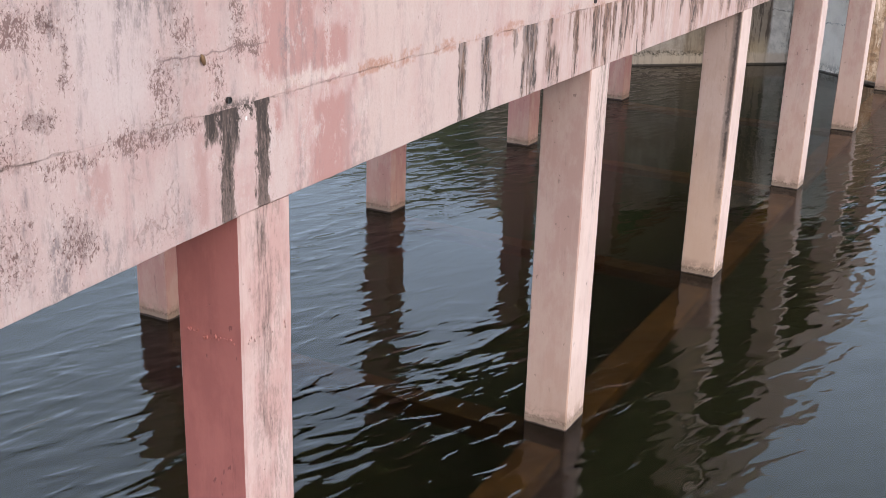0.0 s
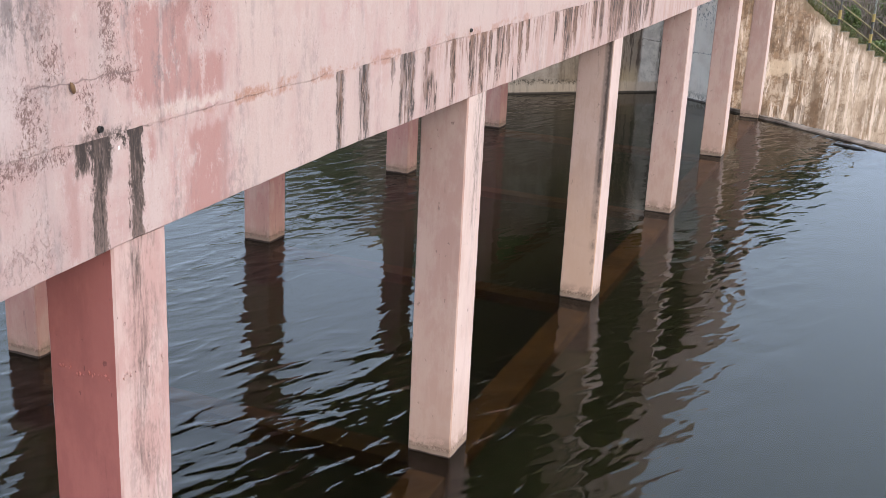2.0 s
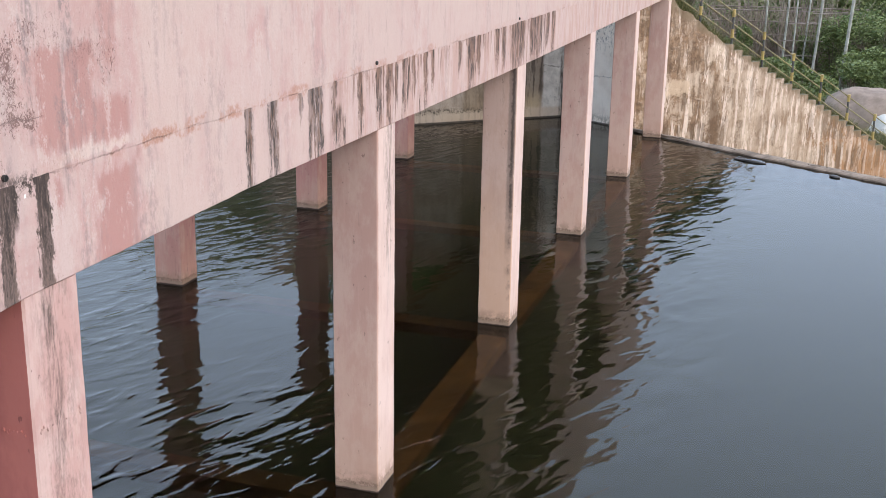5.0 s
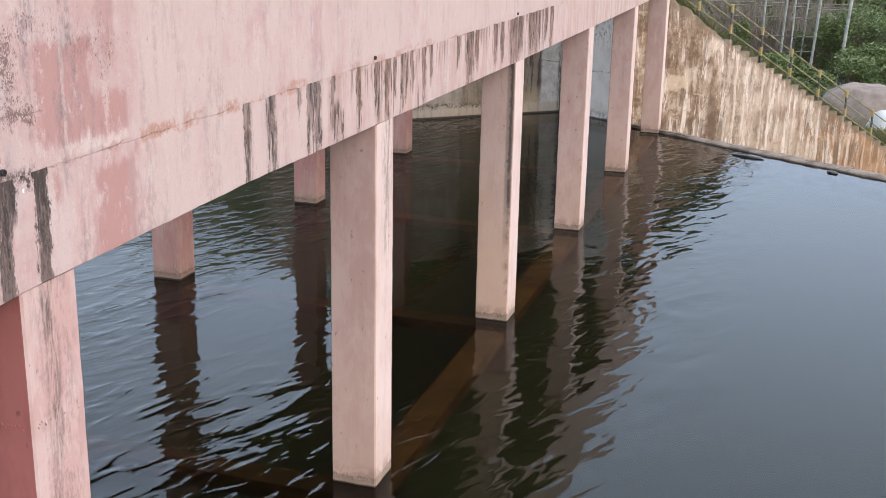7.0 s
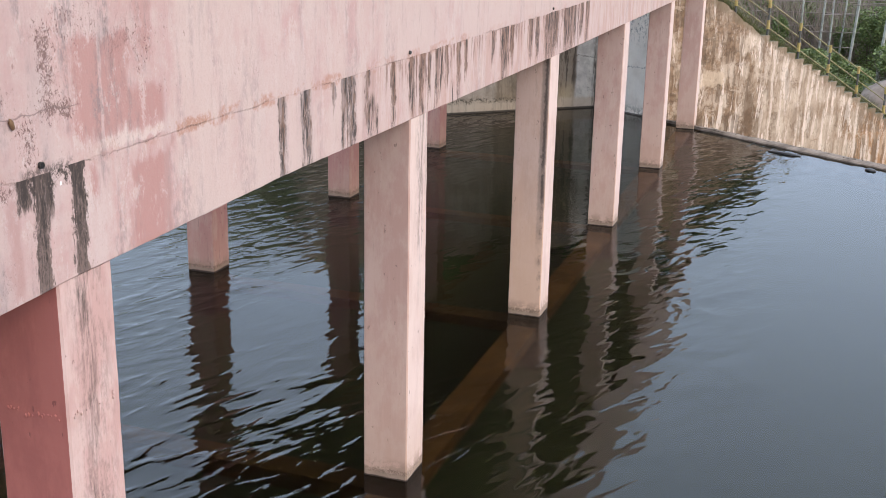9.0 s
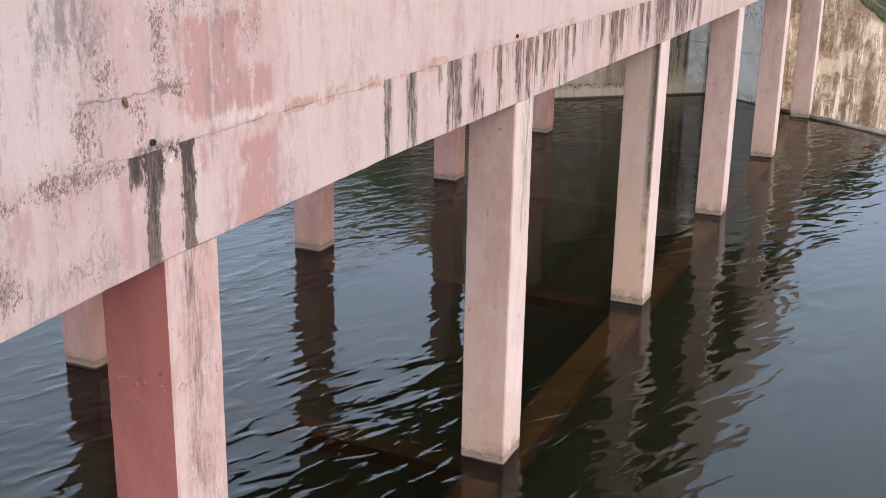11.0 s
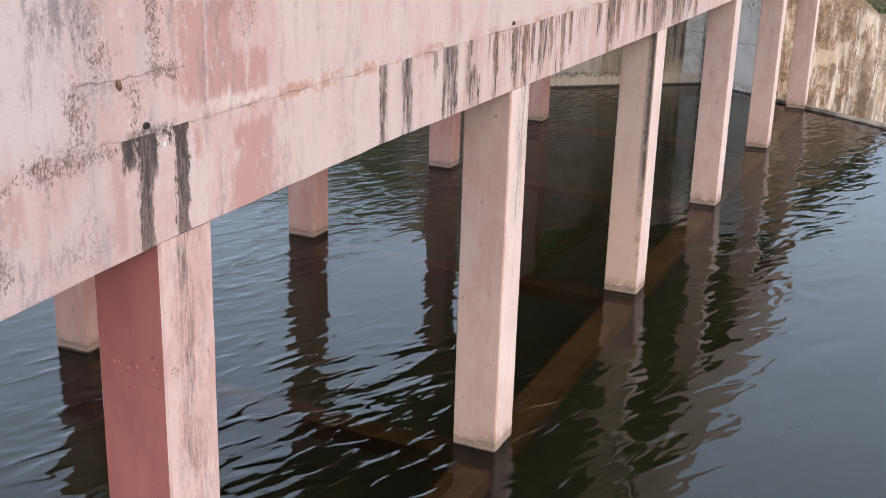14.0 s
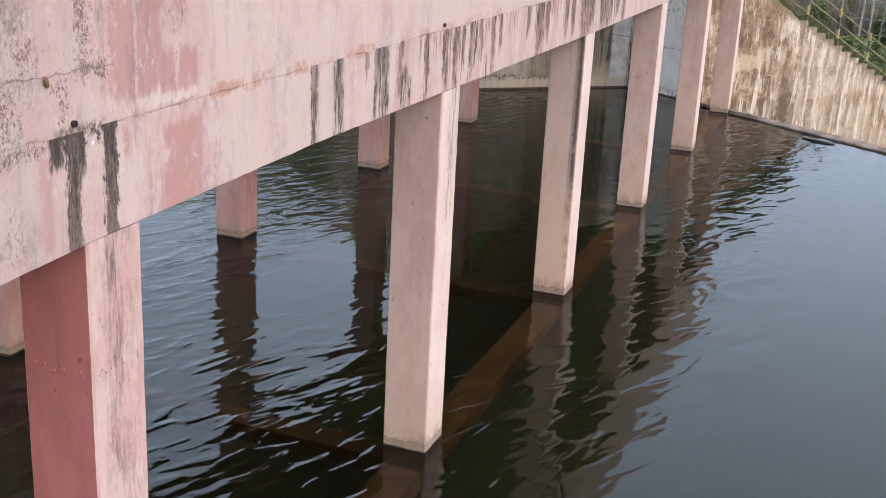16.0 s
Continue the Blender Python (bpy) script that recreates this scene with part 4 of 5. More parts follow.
# ---- walls of the far shore ----
def wall_strip(name, place, length, bottom, top, thick, material, label, step=0.2, rough=0.03, seed=1.0):
    """A long upright wall; place(a, d, z) maps metres along and behind its face, top(a) gives its height."""
    n, levels = max(2, int(length / step)), 9
    verts, faces = [], []
    for i in range(n + 1):
        a = length * i / n
        t = top(a)
        for j in range(levels + 1):
            z = bottom + (t - bottom) * j / levels
            verts.append(place(a, rough * noise.fractal((a * 0.9, z * 1.1, seed), 1.0, 2.0, 3), z))
        verts.append(place(a, thick, t))
        verts.append(place(a, thick, bottom))
    w = levels + 3
    for i in range(n):
        for j in range(w):
            p, q = i * w + j, i * w + (j + 1) % w
            faces.append((p, p + w, q + w, q))
    faces.append(tuple(range(w)))
    faces.append(tuple(n * w + j for j in reversed(range(w))))
    me = bpy.data.meshes.new(name)
    me.from_pydata([tuple(v) for v in verts], [], faces)
    bm = bmesh.new()
    bm.from_mesh(me)
    bmesh.ops.recalc_face_normals(bm, faces=bm.faces[:])
    bm.to_mesh(me)
    bm.free()
    return tagged(link_mesh(name, me, material), label, "wall", kind="structure")


def on_left(a, d, z):
    p = CORNER + LEFT_DIR * a + LEFT_BACK * d
    return Vector((p.x, p.y, z))


wall_strip("wall_abutment", on_left, (LEFT_END - CORNER).length, -2.2, lambda a: 3.98, 0.95, ABUTMENT, "weathered grey concrete abutment wall with white salts", seed=7.0)
wall_strip("wall_bay", lambda a, d, z: on_crest(a - 0.5, d, z), 2.80, -2.2, lambda a: 3.98, 0.10, PALE_BAY, "pale limewashed grey concrete wall bay", seed=3.0)
BAY_END = on_crest(2.296, 0.10)
RETURN = (on_stair(-2.2) - BAY_END).normalized()
wall_strip("wall_return", lambda a, d, z: Vector((*(BAY_END + RETURN * (a + 0.02) + Vector((-RETURN.y, RETURN.x, 0)) * (d + 0.03)).xy, z)), 1.3, -4.2, lambda a: 3.96, 0.3, PALE_BAY,
           "pale grey concrete return of the wall bay", seed=4.0)
wall_strip("wall_stair", lambda a, d, z: on_stair(a - 2.4, d, z), 17.1, -4.5, lambda a: wall_top(a - 2.4) - 0.05 + (0.10 * noise.noise((a * 2.2, 0.0, 5.0)) + 0.09 * noise.noise((a * 6.5, 0.0, 8.0)) if a < 4.0 else 0.0), 0.45, WING,
           "cream concrete retaining wall streaked with rust and lime", 0.1, 0.035, 2.0)


def build_weir():
    """Low concrete crest that holds the water back; silted and chipped along the rim."""
    verts, faces = [], []
    aa = list(np.arange(TURN - 0.1, 45.0, 0.16))
    for a in aa:
        rim = 0.045 * noise.noise((a * 1.3, 0, 0)) + 0.03 * noise.noise((a * 5, 2, 0))
        top = 0.055 + 0.02 * noise.noise((a * 2.0, 8, 0))
        wide = 0.10 + 0.14 * min(1.0, max(0.0, (a - TURN - 1.4) / 2.5))
        for d, z in ((-0.04 - wide + rim, -2.1), (-0.04 - wide + rim, top - 0.025), (-wide + rim, top), (-0.15, top + 0.015), (-0.03 + rim * 0.5, top + 0.02), (0.0, top), (0.25, -3.9)):
            verts.append(on_crest(a, d, z))
    w = 7
    for i in range(len(aa) - 1):
        for j in range(w):
            p, q = i * w + j, i * w + (j + 1) % w
            faces.append((p, p + w, q + w, q))
    faces += [tuple(range(w)), tuple((len(aa) - 1) * w + j for j in reversed(range(w)))]
    tagged(raw("wall_weir", verts, faces, TOE), "low silted concrete weir crest at the edge of the water", "weir", kind="structure")


build_weir()


# ---- bridge ----
def build_bridge():
    y0, y1 = -3.5, 30.0
    br = thing("bridge", (-2.7, 14.0, DECK_Z), "long concrete bridge with bleached and black-streaked pink sides", "bridge")
    joint = lambda y: JOINT_Z + 0.010 * noise.noise((y * 2.4, 0, 0)) + 0.004 * noise.noise((y * 9.0, 3, 0))
    v, f = rough_panel(y0, y1, soffit_z, joint, 0.009, 0.30, 0.07, 0.07, 0.005, 2.0)
    raw("side_beam", v, f, BEAM, br, "pale pink beam with black runs")
    v, f = rough_panel(y0, y1, lambda y: joint(y) + 0.001, lambda y: TOP_Z, 0.010, 0.18, 0.07, 0.09, 0.005, 2.0, 0.12)
    raw("parapet", v, f, PARAPET, br, "flaking pale pink parapet")
    far = BACK_X - COL_W
    part("rear_beam", block(far, far + 0.30, y0, y1, 3.86, 4.107, 0.008), COLUMN_BACK, br)
    part("rear_parapet", block(far, far + 0.16, y0, y1, 4.11, TOP_Z, 0.008), COLUMN_BACK, br)
    part("deck_slab", block(far + 0.304, -0.296, y0, y1, 3.95, DECK_Z), SOFFIT, br, "pink-grey slab")
    for y in COL_Y:
        part("crossbeam", block(far + 0.304, -0.296, y + 0.08, y + 0.37, 3.74, 3.946, 0.008), SOFFIT, br)
        hole = Matrix.Translation((0.018, y - 0.07, JOINT_Z + 0.045)) @ Matrix.Rotation(math.pi / 2, 4, "Y")
        bm = bmesh.new()
        bmesh.ops.create_cone(bm, cap_ends=False, segments=16, radius1=0.017, radius2=0.017, depth=0.016, matrix=hole)
        bmesh.ops.solidify(bm, geom=bm.faces[:], thickness=0.003)
        spout = part("drain_spout", bm, SOAKED, br, "black drain outlet stub")
        # No real hole here: the shade inside it is painted as a black disc.
        bm = bmesh.new()
        bmesh.ops.create_circle(bm, cap_ends=True, segments=16, radius=0.016, matrix=Matrix.Translation((0.005, 0, 0)) @ hole)
        part("bore", bm, HOLE_SHADE, spout, "flat black disc painted as the shade inside the pipe")


def column_mesh(name, top, seed, bottom=-2.1):
    """A square column with worn, slightly wavering arrises; its front corner is the origin."""
    zs = np.arange(bottom, top - 0.05, 0.075).tolist() + [top]
    verts, faces = [], []
    c, w = 0.012, COL_W
    ring0 = [(-c, 0), (-w / 2, 0), (-w + c, 0), (-w, c), (-w, w / 2), (-w, w - c), (-w + c, w), (-w / 2, w), (-c, w), (0, w - c), (0, w / 2), (0, c)]
    for z in zs:
        lean = 0.003 * noise.noise((z * 0.7, seed, 0.0))
        for i, (x, y) in enumerate(ring0):
            j = 0.0018 * noise.noise((z * 6.0, seed + i * 3.7, 1.0)) + 0.0018 * noise.noise((z * 19.0, seed + i * 1.3, 2.0))
            cx, cy = x + w / 2, y - w / 2
            r = math.hypot(cx, cy)
            verts.append((x + cx / r * j + lean, y + cy / r * j, z))
    n = len(ring0)
    for a in range(len(zs) - 1):
        for i in range(n):
            p, q = a * n + i, a * n + (i + 1) % n
            faces.append((p, p + n, q + n, q))
    faces.append(tuple(range(n)))
    faces.append(tuple((len(zs) - 1) * n + i for i in reversed(range(n))))
    me = bpy.data.meshes.new(name)
    me.from_pydata(verts, [], faces)
    me.update()
    return me


def build_columns():
    group = "columns under the bridge"
    for i, y in enumerate(COL_Y):
        me = column_mesh("column", soffit_z(y + 0.2) - 0.003, 3.0 + i * 17)
        ob = link_mesh("column", me, (COLUMN_NEAR, COLUMN_PALE, COLUMN_STAINED, COLUMN_PALE, COLUMN_PALE, COLUMN_PALE)[i])
        ob.matrix_basis = Matrix.Translation((0.05 if i == 5 else 0.0, y, 0))
        if i == 0:
            # the face towards the near bank kept its deep rose coat
            me.materials.append(COLUMN_ROSE)
            for f in me.polygons:
                if f.normal.y < -0.8:
                    f.material_index = 1
            tagged(ob, "square concrete column, bleached pink with one deep rose face, standing in water", "column", group)
            # beads of mortar squeezed out at the casting joint
            bm = bmesh.new()
            rnd = random.Random(4)
            for k in range(26):
                on_side = k > 16
                u = rnd.uniform(0.04, COL_W - 0.05)
                at = Vector((0.004, y + u, 2.80 - 0.04 * u / COL_W)) if on_side else Vector((-u, y - 0.004, 2.79 + 0.01 * u / COL_W))
                m = Matrix.Translation(at + Vector((0, 0, rnd.gauss(0, 0.012)))) @ Matrix.Diagonal((1, 1, rnd.uniform(0.8, 2.2), 1))
                bmesh.ops.create_icosphere(bm, subdivisions=1, radius=rnd.uniform(0.004, 0.008), matrix=m)
                if k == 16:
                    part("mortar_beads", bm, COLUMN_ROSE, ob, "rose beads of mortar along the casting joint", True)
                    bm = bmesh.new()
            part("mortar_beads", bm, COLUMN_NEAR, ob, "pale beads of mortar along the casting joint", True)
        else:
            # the outer face is paler than the others
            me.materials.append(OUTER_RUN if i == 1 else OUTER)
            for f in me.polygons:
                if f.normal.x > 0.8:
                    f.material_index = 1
            tagged(ob, "square pale pink concrete column with stained foot standing in water", "column", group)
    for i, y in enumerate(COL_Y[:-1]):
        me = column_mesh("column", 3.857, 211.0 + i * 13)
        ob = link_mesh("column", me, COLUMN_BACK)
        ob.matrix_basis = Matrix.Translation((BACK_X, y, 0))
        tagged(ob, "square weathered rose concrete column of the rear row, standing in water", "column", group)


def build_tie_beams():
    """Beams just under the surface that tie the feet of the columns."""
    group = "sunken tie beams"
    for i, y in enumerate(COL_Y[:-1]):
        ob = part("tie_beam", block(-COL_W + 0.03, -0.03, y + COL_W, COL_Y[i + 1], -0.80, -0.42, 0.015), DROWNED)
        tagged(ob, "brown algae-covered concrete beam just under the water", "beam", group)
    for y in COL_Y[:-1]:
        ob = part("tie_beam", block(BACK_X, -COL_W, y + 0.06, y + COL_W - 0.06, -0.78, -0.38, 0.015), DROWNED_DIMMED)
        tagged(ob, "brown algae-covered concrete cross beam under the water, its colour dimmed for the murk", "beam", group)


def build_mud_nest():
    bm = bmesh.new()
    bmesh.ops.create_icosphere(bm, subdivisions=3, radius=1)
    for v in bm.verts:
        r = 1 + 0.25 * noise.noise(v.co * 2.2)
        v.co = Vector((v.co.x * 0.010 * r, v.co.y * 0.014 * r - v.co.z * 0.010, v.co.z * 0.028 * r))
    ob = part("mud_nest", bm, MUD, smooth=True)
    ob.matrix_basis = Matrix.Translation((0.022, 4.235, 4.382))
    tagged(ob, "small dried brown mud nest stuck to the parapet", "mud nest")


build_bridge()
build_columns()
build_tie_beams()
build_mud_nest()


# ---- stairs and railing on the wall ----
RUN = 0.336
POSTS = tuple(0.838 + 1.2 * n for n in range(-1, 11))


def build_stairs():
    st = thing("staircase", on_stair(1.736, 0.0, 0), "worn narrow concrete stairs going down along the retaining wall", "stairs")
    turn = math.atan2(STAIR.y, STAIR.x)
    me = None
    for i in range(36):
        s = 1.736 + RUN * i
        if me is None:
            step_ob = part("step", block(0, RUN - 0.003, 0.013, 1.06, -0.38, 0.0, 0.011), WING, st)
            me = step_ob.data
            me.materials.append(TREAD)
            for f in me.polygons:
                if f.normal.z > 0.7:
                    f.material_index = 1
        else:
            step_ob = new("step", me)
            step_ob.parent = st
            step_ob.matrix_parent_inverse = st.matrix_basis.inverted()
        sag = 0.012 * noise.noise((s * 3.0, 4.0, 4.0))
        step_ob.matrix_basis = Matrix.Translation(on_stair(s, 0.02 * noise.noise((s * 4, 1, 1)), stair_z(s + RUN / 2) + 0.067 + sag)) @ Matrix.Rotation(turn, 4, "Z")


def rail_z(s):
    return 3.566 - 0.566 * (s - 0.838)


def build_railing():
    rg = thing("railing", on_stair(2.04, 0.09, stair_z(2.04)), "metal stair railing with posts banded yellow and black", "railing")
    d = 0.10
    for s in POSTS:
        top = rail_z(s) + 0.034
        low = rail_z(s) - 0.717
        base = wall_top(s) - 0.15
        post = part("post", rod(on_stair(s, d, base), on_stair(s, d, top), 0.033), BLACK, rg)
        part("yellow_band", rod(on_stair(s, d, top - 0.213), on_stair(s, d, top + 0.009), 0.048), YELLOW, post, "faded yellow band")
        part("yellow_band", rod(on_stair(s, d, low - 0.067), on_stair(s, d, low + 0.19), 0.048), YELLOW, post, "faded yellow band")
    for a, b in zip(POSTS[:-1], POSTS[1:]):
        for lift in (-0.034, -0.38, -0.74):
            part("rail", rod(on_stair(a, d, rail_z(a) + lift), on_stair(b, d, rail_z(b) + lift), 0.019, sides=8), RAIL, rg)


build_stairs()
build_railing()


# ---- plants, rocks and the yard behind ----
def leaf_cloud(centres, radii, count, size, seed, flat=0.5):
    """Many small pointed leaves scattered in overlapping clumps."""
    rng = np.random.default_rng(seed)
    pick = rng.integers(0, len(centres), count)
    dirs = rng.normal(size=(count, 3))
    dirs /= np.linalg.norm(dirs, axis=1)[:, None]
    rad = rng.random(count) ** 0.4
    pts = np.array(centres)[pick] + dirs * rad[:, None] * np.array(radii)[pick]
    a = rng.normal(size=(count, 3))
    a[:, 2] *= flat
    a /= np.linalg.norm(a, axis=1)[:, None]
    b = np.cross(a, rng.normal(size=(count, 3)))
    b /= np.linalg.norm(b, axis=1)[:, None]
    ln = size * (0.6 + 0.8 * rng.random(count))[:, None]
    tip, tail = pts + a * ln, pts - a * ln
    l, r = pts + b * ln * 0.42, pts - b * ln * 0.42
    verts = np.stack([tail, l, tip, r], 1).reshape(-1, 3)
    return verts.tolist(), [(4 * i, 4 * i + 1, 4 * i + 2, 4 * i + 3) for i in range(count)]


def build_bush(x, y, wide, high, seed, label="dense dark green bush on the low bank", group="bushes on the bank"):
    rnd = random.Random(seed)
    z = height(x, y)
    bu = thing("bush", (x, y, z), label, "bush", group)
    bm = bmesh.new()
    for i in range(7):
        rod((x, y, z - 0.1), (x + rnd.uniform(-0.5, 0.5) * wide, y + rnd.uniform(-0.5, 0.5) * wide, z + high * rnd.uniform(0.5, 0.95)), 0.03, 0.008, 6, bm)
    part("stems", bm, BARK, bu)
    cs, rs = [], []
    for i in range(10):
        cs.append((x + rnd.uniform(-0.5, 0.5) * wide, y + rnd.uniform(-0.5, 0.5) * wide, z + rnd.uniform(0.15, 0.85) * high))
        q = rnd.uniform(0.16, 0.32)
        rs.append((wide * q, wide * q, high * q * 0.8))
    v, f = leaf_cloud(cs, rs, int(2300 * wide * max(1, high / 2)), 0.07, seed)
    raw("foliage", v, f, LEAF_BUSH, bu, "dark green leaves")


def build_tree(x, y, high, seed, clear=0.35):
    rnd = random.Random(seed)
    z = height(x, y)
    tr = thing("tree", (x, y, z), "broad dark green tree on the far bank", "tree", "trees on the far bank")
    bm = bmesh.new()
    top = (x + rnd.uniform(-0.6, 0.6), y, z + high * 0.5)
    rod((x, y, z - 0.3), top, high * 0.03, high * 0.018, 10, bm)
    cs, rs = [], []
    for i in range(9):
        a = rnd.uniform(0, 6.28)
        q = rnd.uniform(0.15, 0.33) * high
        e = (x + math.cos(a) * q, y + math.sin(a) * q, z + high * rnd.uniform(clear, 0.88))
        rod(top, e, high * 0.012, high * 0.004, 6, bm)
        cs.append(e)
        w = high * rnd.uniform(0.13, 0.21)
        rs.append((w, w, w * 0.75))
    part("trunk", bm, BARK, tr)
    v, f = leaf_cloud(cs, rs, 5200, 0.2, seed)
    raw("crown", v, f, LEAF_DARK, tr, "dark green leaves")


def build_rock(x, y, z, rx, ry, rz, seed, material, label):
    bm = bmesh.new()
    bmesh.ops.create_icosphere(bm, subdivisions=5, radius=1)
    for v in bm.verts:
        r = 1 + 0.10 * noise.fractal(v.co * 1.3 + Vector((seed, 0, 0)), 1.0, 2.0, 4)
        v.co = Vector((v.co.x * rx * r, v.co.y * ry * r, v.co.z * rz * r))
    ob = part("boulder", bm, material, smooth=True)
    ob.matrix_basis = Matrix.Translation((x, y, z))
    tagged(ob, label, "boulder")


def build_poles():
    """Pale poles; each row: foot x and y, lean to the side over the height, radius."""
    group = "steel poles in the yard"
    for x, y, lean, r in ((2.30, 51.5, 0.35, 0.085), (2.70, 52.0, 0.15, 0.07), (3.10, 54.0, 0.55, 0.075), (3.55, 51.0, 0.70, 0.11), (4.72, 50.5, 0.75, 0.13), (1.45, 53.0, 0.05, 0.08), (7.2, 53.0, 0.9, 0.09)):
        ob = part("steel_pole", rod((0, 0, 0), (lean * 0.3, 0, 4.3), r * 0.55, r * 0.48, 12), GALV)
        ob.matrix_basis = Matrix.Translation((x, y, height(x, y) - 0.2))
        tagged(ob, "tall pale grey galvanised steel pole on the bank", "pole", group)


def build_crossbars():
    group = "crossbars between the poles"
    for x0, x1, y, z in ((1.5, 3.9, 51.3, 0.55), (2.3, 3.8, 51.6, 1.25), (2.2, 3.7, 52.5, -0.2), (3.4, 5.0, 50.9, 1.75)):
        ob = part("crossbar", rod((x0, y, z), (x1, y, z + 0.05), 0.018, sides=8), GREYWOOD)
        tagged(ob, "thin weathered grey-brown bar fixed across the poles", "crossbar", group)


def build_fence():
    fe = thing("fence", (2.2, 56.0, height(2.2, 56.0)), "weathered grey fence of thin upright sticks", "fence")
    rnd = random.Random(8)
    x, me = -1.0, None
    while x < 5.6:
        if me is None:
            st = part("stick", rod((0, 0, 0), (0, 0, 3.6), 0.030, 0.016, 6), GREYWOOD, fe)
            me = st.data
        else:
            st = new("stick", me)
            st.parent = fe
            st.matrix_parent_inverse = fe.matrix_basis.inverted()
        y = 56.0 + rnd.uniform(-0.5, 0.5)
        st.matrix_basis = pose(x, y, height(x, y) - 0.1, rnd.uniform(-8, 8), rnd.uniform(-9, 9), rnd.uniform(0, 90)) @ Matrix.Diagonal((0.7, 0.7, rnd.uniform(0.45, 1.15), 1))
        x += rnd.uniform(0.015, 0.06)
    for h in (1.2, 2.1, 2.7, 3.2, 3.35):
        z = height(2.2, 56) + h
        part("rail", rod((-1.2, 55.4, z - 0.1), (5.8, 55.4, z + 0.06 - 0.03 * h), 0.024, sides=6), GREYWOOD, fe)


def build_thicket():
    """Dry brown brush behind the poles: thin crooked twigs."""
    rng = np.random.default_rng(31)
    verts, faces = [], []
    for i in range(3000):
        x, y = rng.uniform(-3.0, 7.5), rng.uniform(54.5, 60.0)
        z, l = height(x, y) - 0.1, (0.8 + 3.4 * rng.random() ** 1.5) * (1.0 if x < 4.6 else 0.7)
        lx, ly = rng.normal(0, 0.45, 2) * l
        r = rng.uniform(0.009, 0.026)
        n = len(verts)
        for f, w in ((0.0, 1.0), (0.55, 0.8), (1.0, 0.35)):
            kx = lx * f + 0.08 * l * f * (1 - f) * rng.normal()
            for a in (0.0, 2.094, 4.189):
                verts.append((x + kx + math.cos(a) * r * w, y + ly * f + math.sin(a) * r * w, z + l * f))
        for j in (0, 3):
            for a in range(3):
                faces.append((n + j + a, n + j + (a + 1) % 3, n + j + 3 + (a + 1) % 3, n + j + 3 + a))
    tagged(raw("thicket", verts, faces, BRUSHWOOD), "dense dry brown brushwood behind the poles", "brushwood", kind="stuff")


def build_grass():
    """Tufts of dry grass and weeds on the slope behind the stairs."""
    rng = np.random.default_rng(5)
    verts, faces = [], []
    for i in range(3800):
        s = rng.uniform(-1.3, 10.0)
        d = 0.28 + rng.random() ** 1.9 * 4.6 if s > 1.7 else 0.04 + rng.random() ** 1.6 * 4.0
        c = on_stair(s, d)
        if noise.noise((c.x * 0.8, c.y * 0.8, 11.0)) < -0.25:
            continue
        tall = rng.uniform(0.14, 0.55) * (1.0 if d < 2.5 else 0.6)
        for j in range(28):
            x, y = c.x + rng.normal(0, 0.12), c.y + rng.normal(0, 0.12)
            h = height(x, y)
            l = tall * rng.uniform(0.5, 1.1)
            ax, ay = rng.normal(0, 0.4, 2) * l
            t = rng.uniform(0, 3.14)
            bx, by = math.cos(t) * 0.007, math.sin(t) * 0.007
            mx, my, mz = x + ax * 0.45, y + ay * 0.45, h + l * 0.62
            n = len(verts)
            verts += [(x - bx, y - by, h - 0.04), (x + bx, y + by, h - 0.04), (mx + bx * 0.8, my + by * 0.8, mz), (mx - bx * 0.8, my - by * 0.8, mz), (x + ax, y + ay, h + l)]
            faces += [(n, n + 1, n + 2, n + 3), (n + 3, n + 2, n + 4)]
    tagged(raw("grass", verts, faces, GRASS), "dry yellow-green grass on the slope behind the stairs", "grass", kind="stuff")


def build_litter():
    """Twigs and pebbles stranded on the weir crest."""
    rnd = random.Random(21)
    bm = bmesh.new()
    for i in range(46):
        a = rnd.uniform(3.5, 12.0)
        d = rnd.uniform(-0.18, -0.02)
        if rnd.random() < 0.5:
            q = on_crest(a, d, 0.075)
            l, t = rnd.uniform(0.05, 0.25), rnd.uniform(0, 3.14)
            rod(q, q + Vector((math.cos(t) * l, math.sin(t) * l, rnd.uniform(0, 0.02))), 0.006, 0.004, 5, bm)
        else:
            m = Matrix.Translation(on_crest(a, d, 0.075)) @ Matrix.Diagonal((1, 1, 0.6, 1))
            bmesh.ops.create_icosphere(bm, subdivisions=1, radius=rnd.uniform(0.008, 0.022), matrix=m)
    tagged(part("litter", bm, BARK), "twigs and pebbles stranded on the weir", "litter", kind="stuff")


def build_driftwood():
    for x, y, ln, turn in ((2.42, 27.28, 0.85, -26), (4.30, 26.22, 0.28, -40)):
        bm = bmesh.new()
        bmesh.ops.create_icosphere(bm, subdivisions=3, radius=1)
        for v in bm.verts:
            r = 1 + 0.3 * noise.noise(v.co * 1.7 + Vector((x, 0, 0)))
            v.co = Vector((v.co.x * ln * 0.5, v.co.y * 0.08 * r, v.co.z * 0.035 * r))
        ob = part("driftwood", bm, SOAKED, smooth=True)
        ob.matrix_basis = Matrix.Translation((x, y, 0.015)) @ Matrix.Rotation(radians(turn), 4, "Z")
        tagged(ob, "dark wet driftwood afloat beside the weir", "driftwood", "driftwood at the weir")


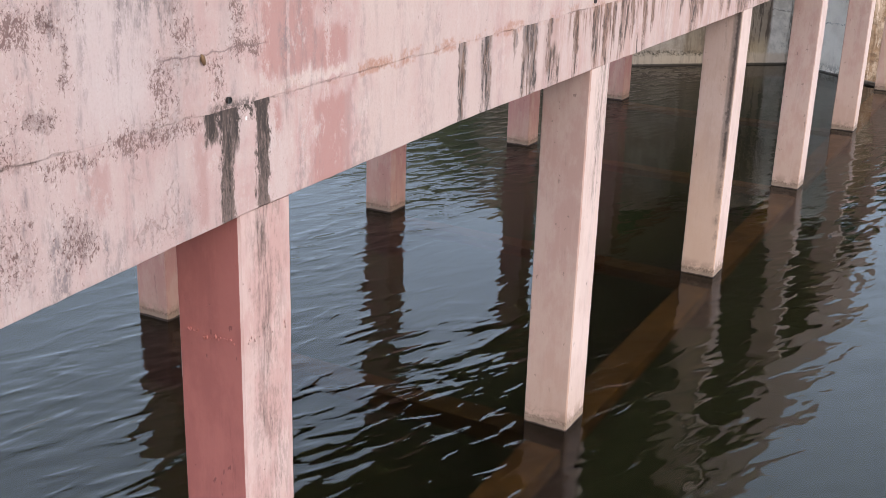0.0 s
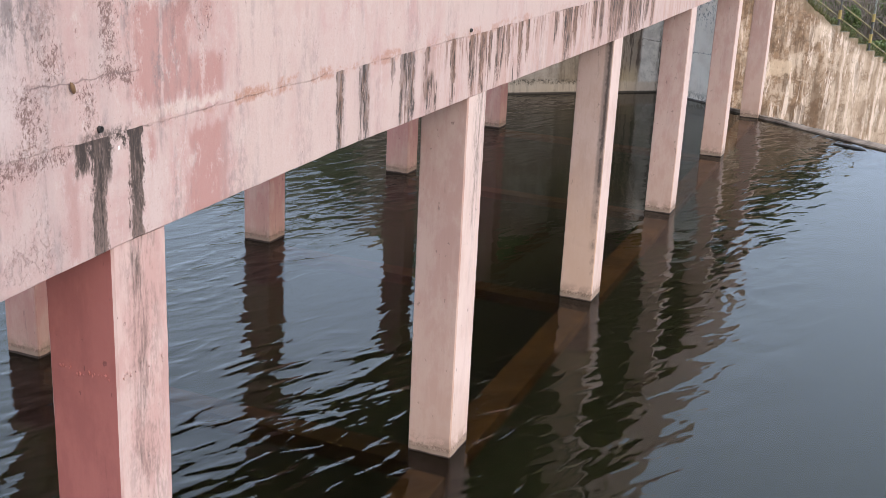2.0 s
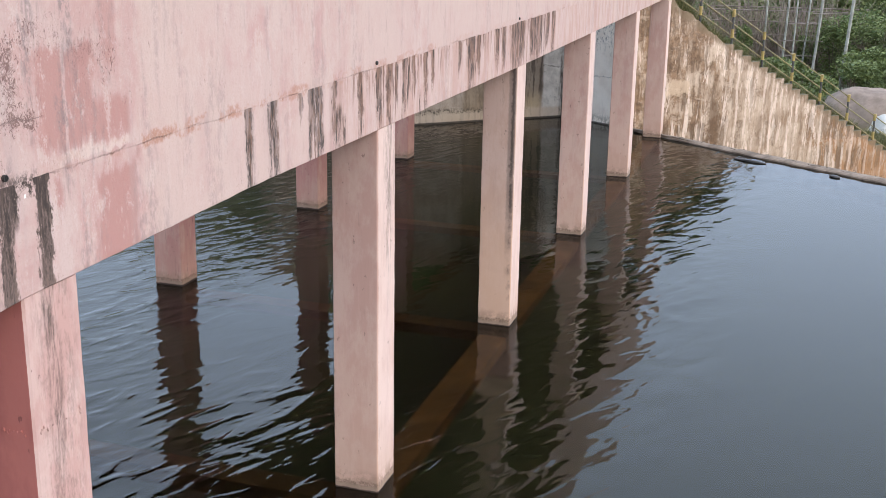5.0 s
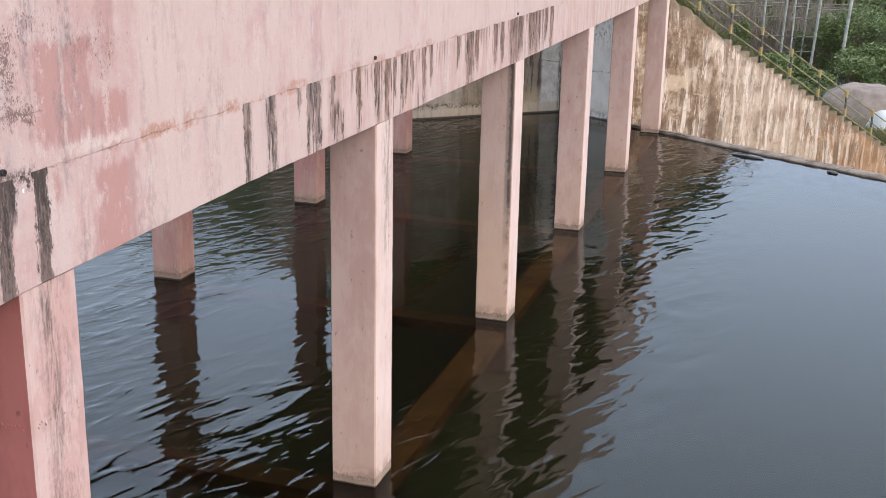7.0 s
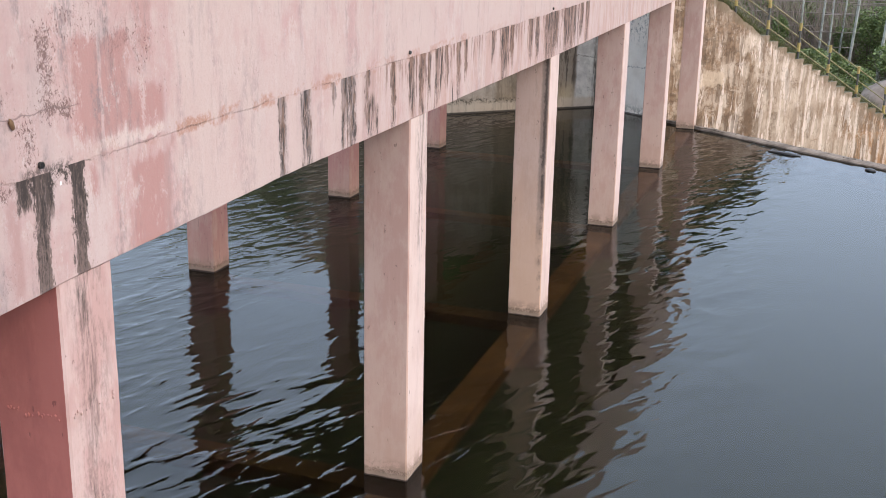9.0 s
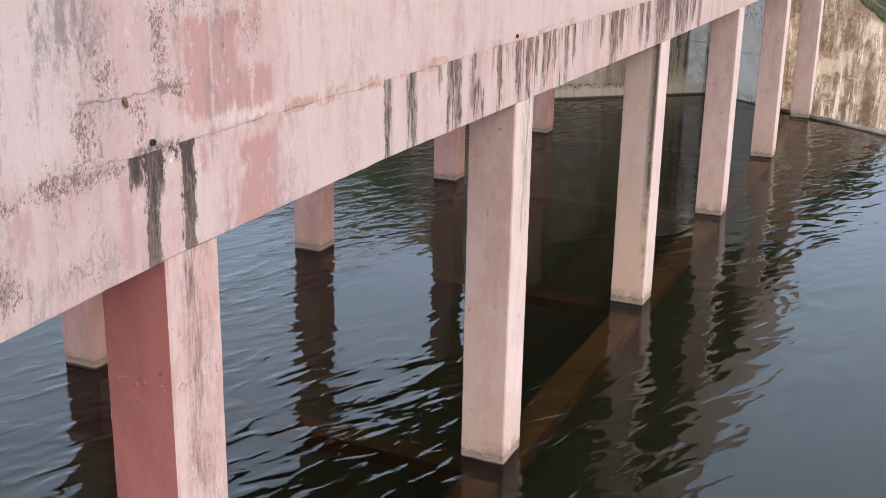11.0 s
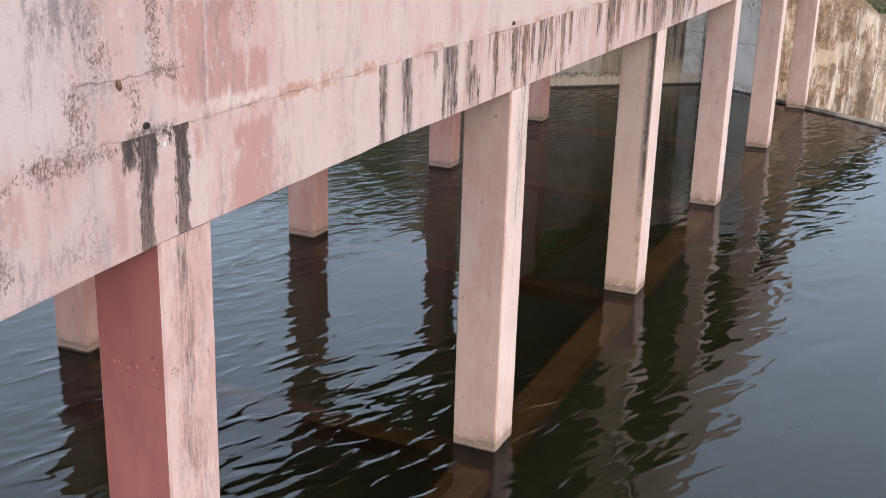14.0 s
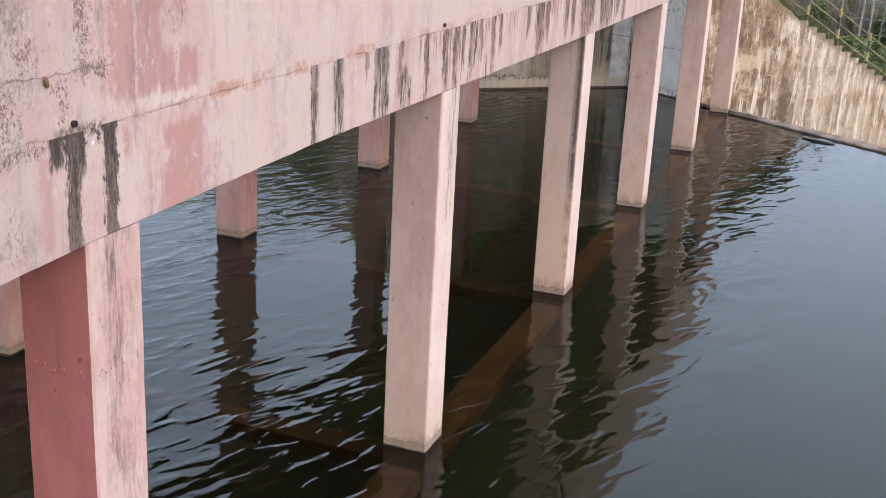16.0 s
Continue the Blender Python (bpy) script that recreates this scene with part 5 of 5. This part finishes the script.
build_rock(5.75, 45.0, -2.1, 2.2, 1.7, 1.75, 2.0, ROCK, "large smooth sandy brown boulder behind the stairs")
build_rock(6.40, 42.0, -2.30, 1.0, 0.8, 1.42, 9.0, WHITEROCK, "whitewashed rounded rock behind the stairs")
build_poles()
build_crossbars()
build_fence()
build_thicket()
for i, (x, y, w, h) in enumerate(((0.2, 47, 2.2, 1.8), (1.8, 48.5, 2.2, 1.9), (3.2, 48.0, 2.0, 1.6), (5.2, 49.5, 2.6, 2.0), (7.4, 50, 3.0, 2.6), (6.2, 54, 3.4, 3.6),
                                  (9.5, 52, 3.4, 3.2), (4.5, 58, 3.0, 3.0), (-1.6, 50, 3.0, 2.4), (8.5, 58, 4.0, 4.6), (2.6, 61, 4.0, 4.4), (-1.4, 60, 4.0, 4.2), (6.6, 63, 4.5, 5.0), (4.5, 62, 4.5, 4.8), (0.5, 62, 4.5, 4.2), (-3.5, 56, 4.0, 3.2), (2.4, 53.5, 2.4, 1.6), (0.4, 54.2, 1.6, 2.6), (4.4, 53.6, 1.8, 3.0), (1.6, 57.4, 2.0, 3.4), (3.4, 55.0, 1.4, 2.2), (1.5, 66, 5.0, 5.6), (4.8, 67, 5.0, 5.6), (-1.5, 66, 5.0, 5.2))):
    build_bush(x, y, w, h, 40 + i)
for i, (x, y, h) in enumerate(((-17, 45, 5.6), (-21, 48, 6.2), (-26, 52, 6.0), (-12.5, 46, 6.2), (-31, 56, 6.2), (-8.5, 50, 6.5), (-36, 60, 6.2), (-15, 52, 6.4))):
    build_tree(x, y, h * 0.9, 90 + i)
# Unseen bushes, added to block sky glints in the water under the bridge.
for i, (x, y, w, h) in enumerate(((-7.4, 33.4, 2.6, 2.8), (-5.4, 34.6, 2.6, 3.0), (-9.4, 31.6, 2.6, 2.6), (-3.8, 35.8, 2.4, 2.8), (-8.3, 33.8, 3.0, 3.8), (-6.4, 34.9, 3.0, 3.8), (-4.7, 36.4, 3.0, 3.6))):
    build_bush(x, y, w, h, 70 + i, "unseen dark green bush added behind the abutment to keep sky out of the reflections", "bushes behind the abutment")
build_tree(-2.6, 38.2, 5.6, 131)
for i, (x, y, h) in enumerate(((-1.5, 45.5, 7.6), (-3.0, 44.0, 8.6))):
    build_tree(x, y, h, 140 + i, 0.66)
build_grass()
build_litter()
build_driftwood()
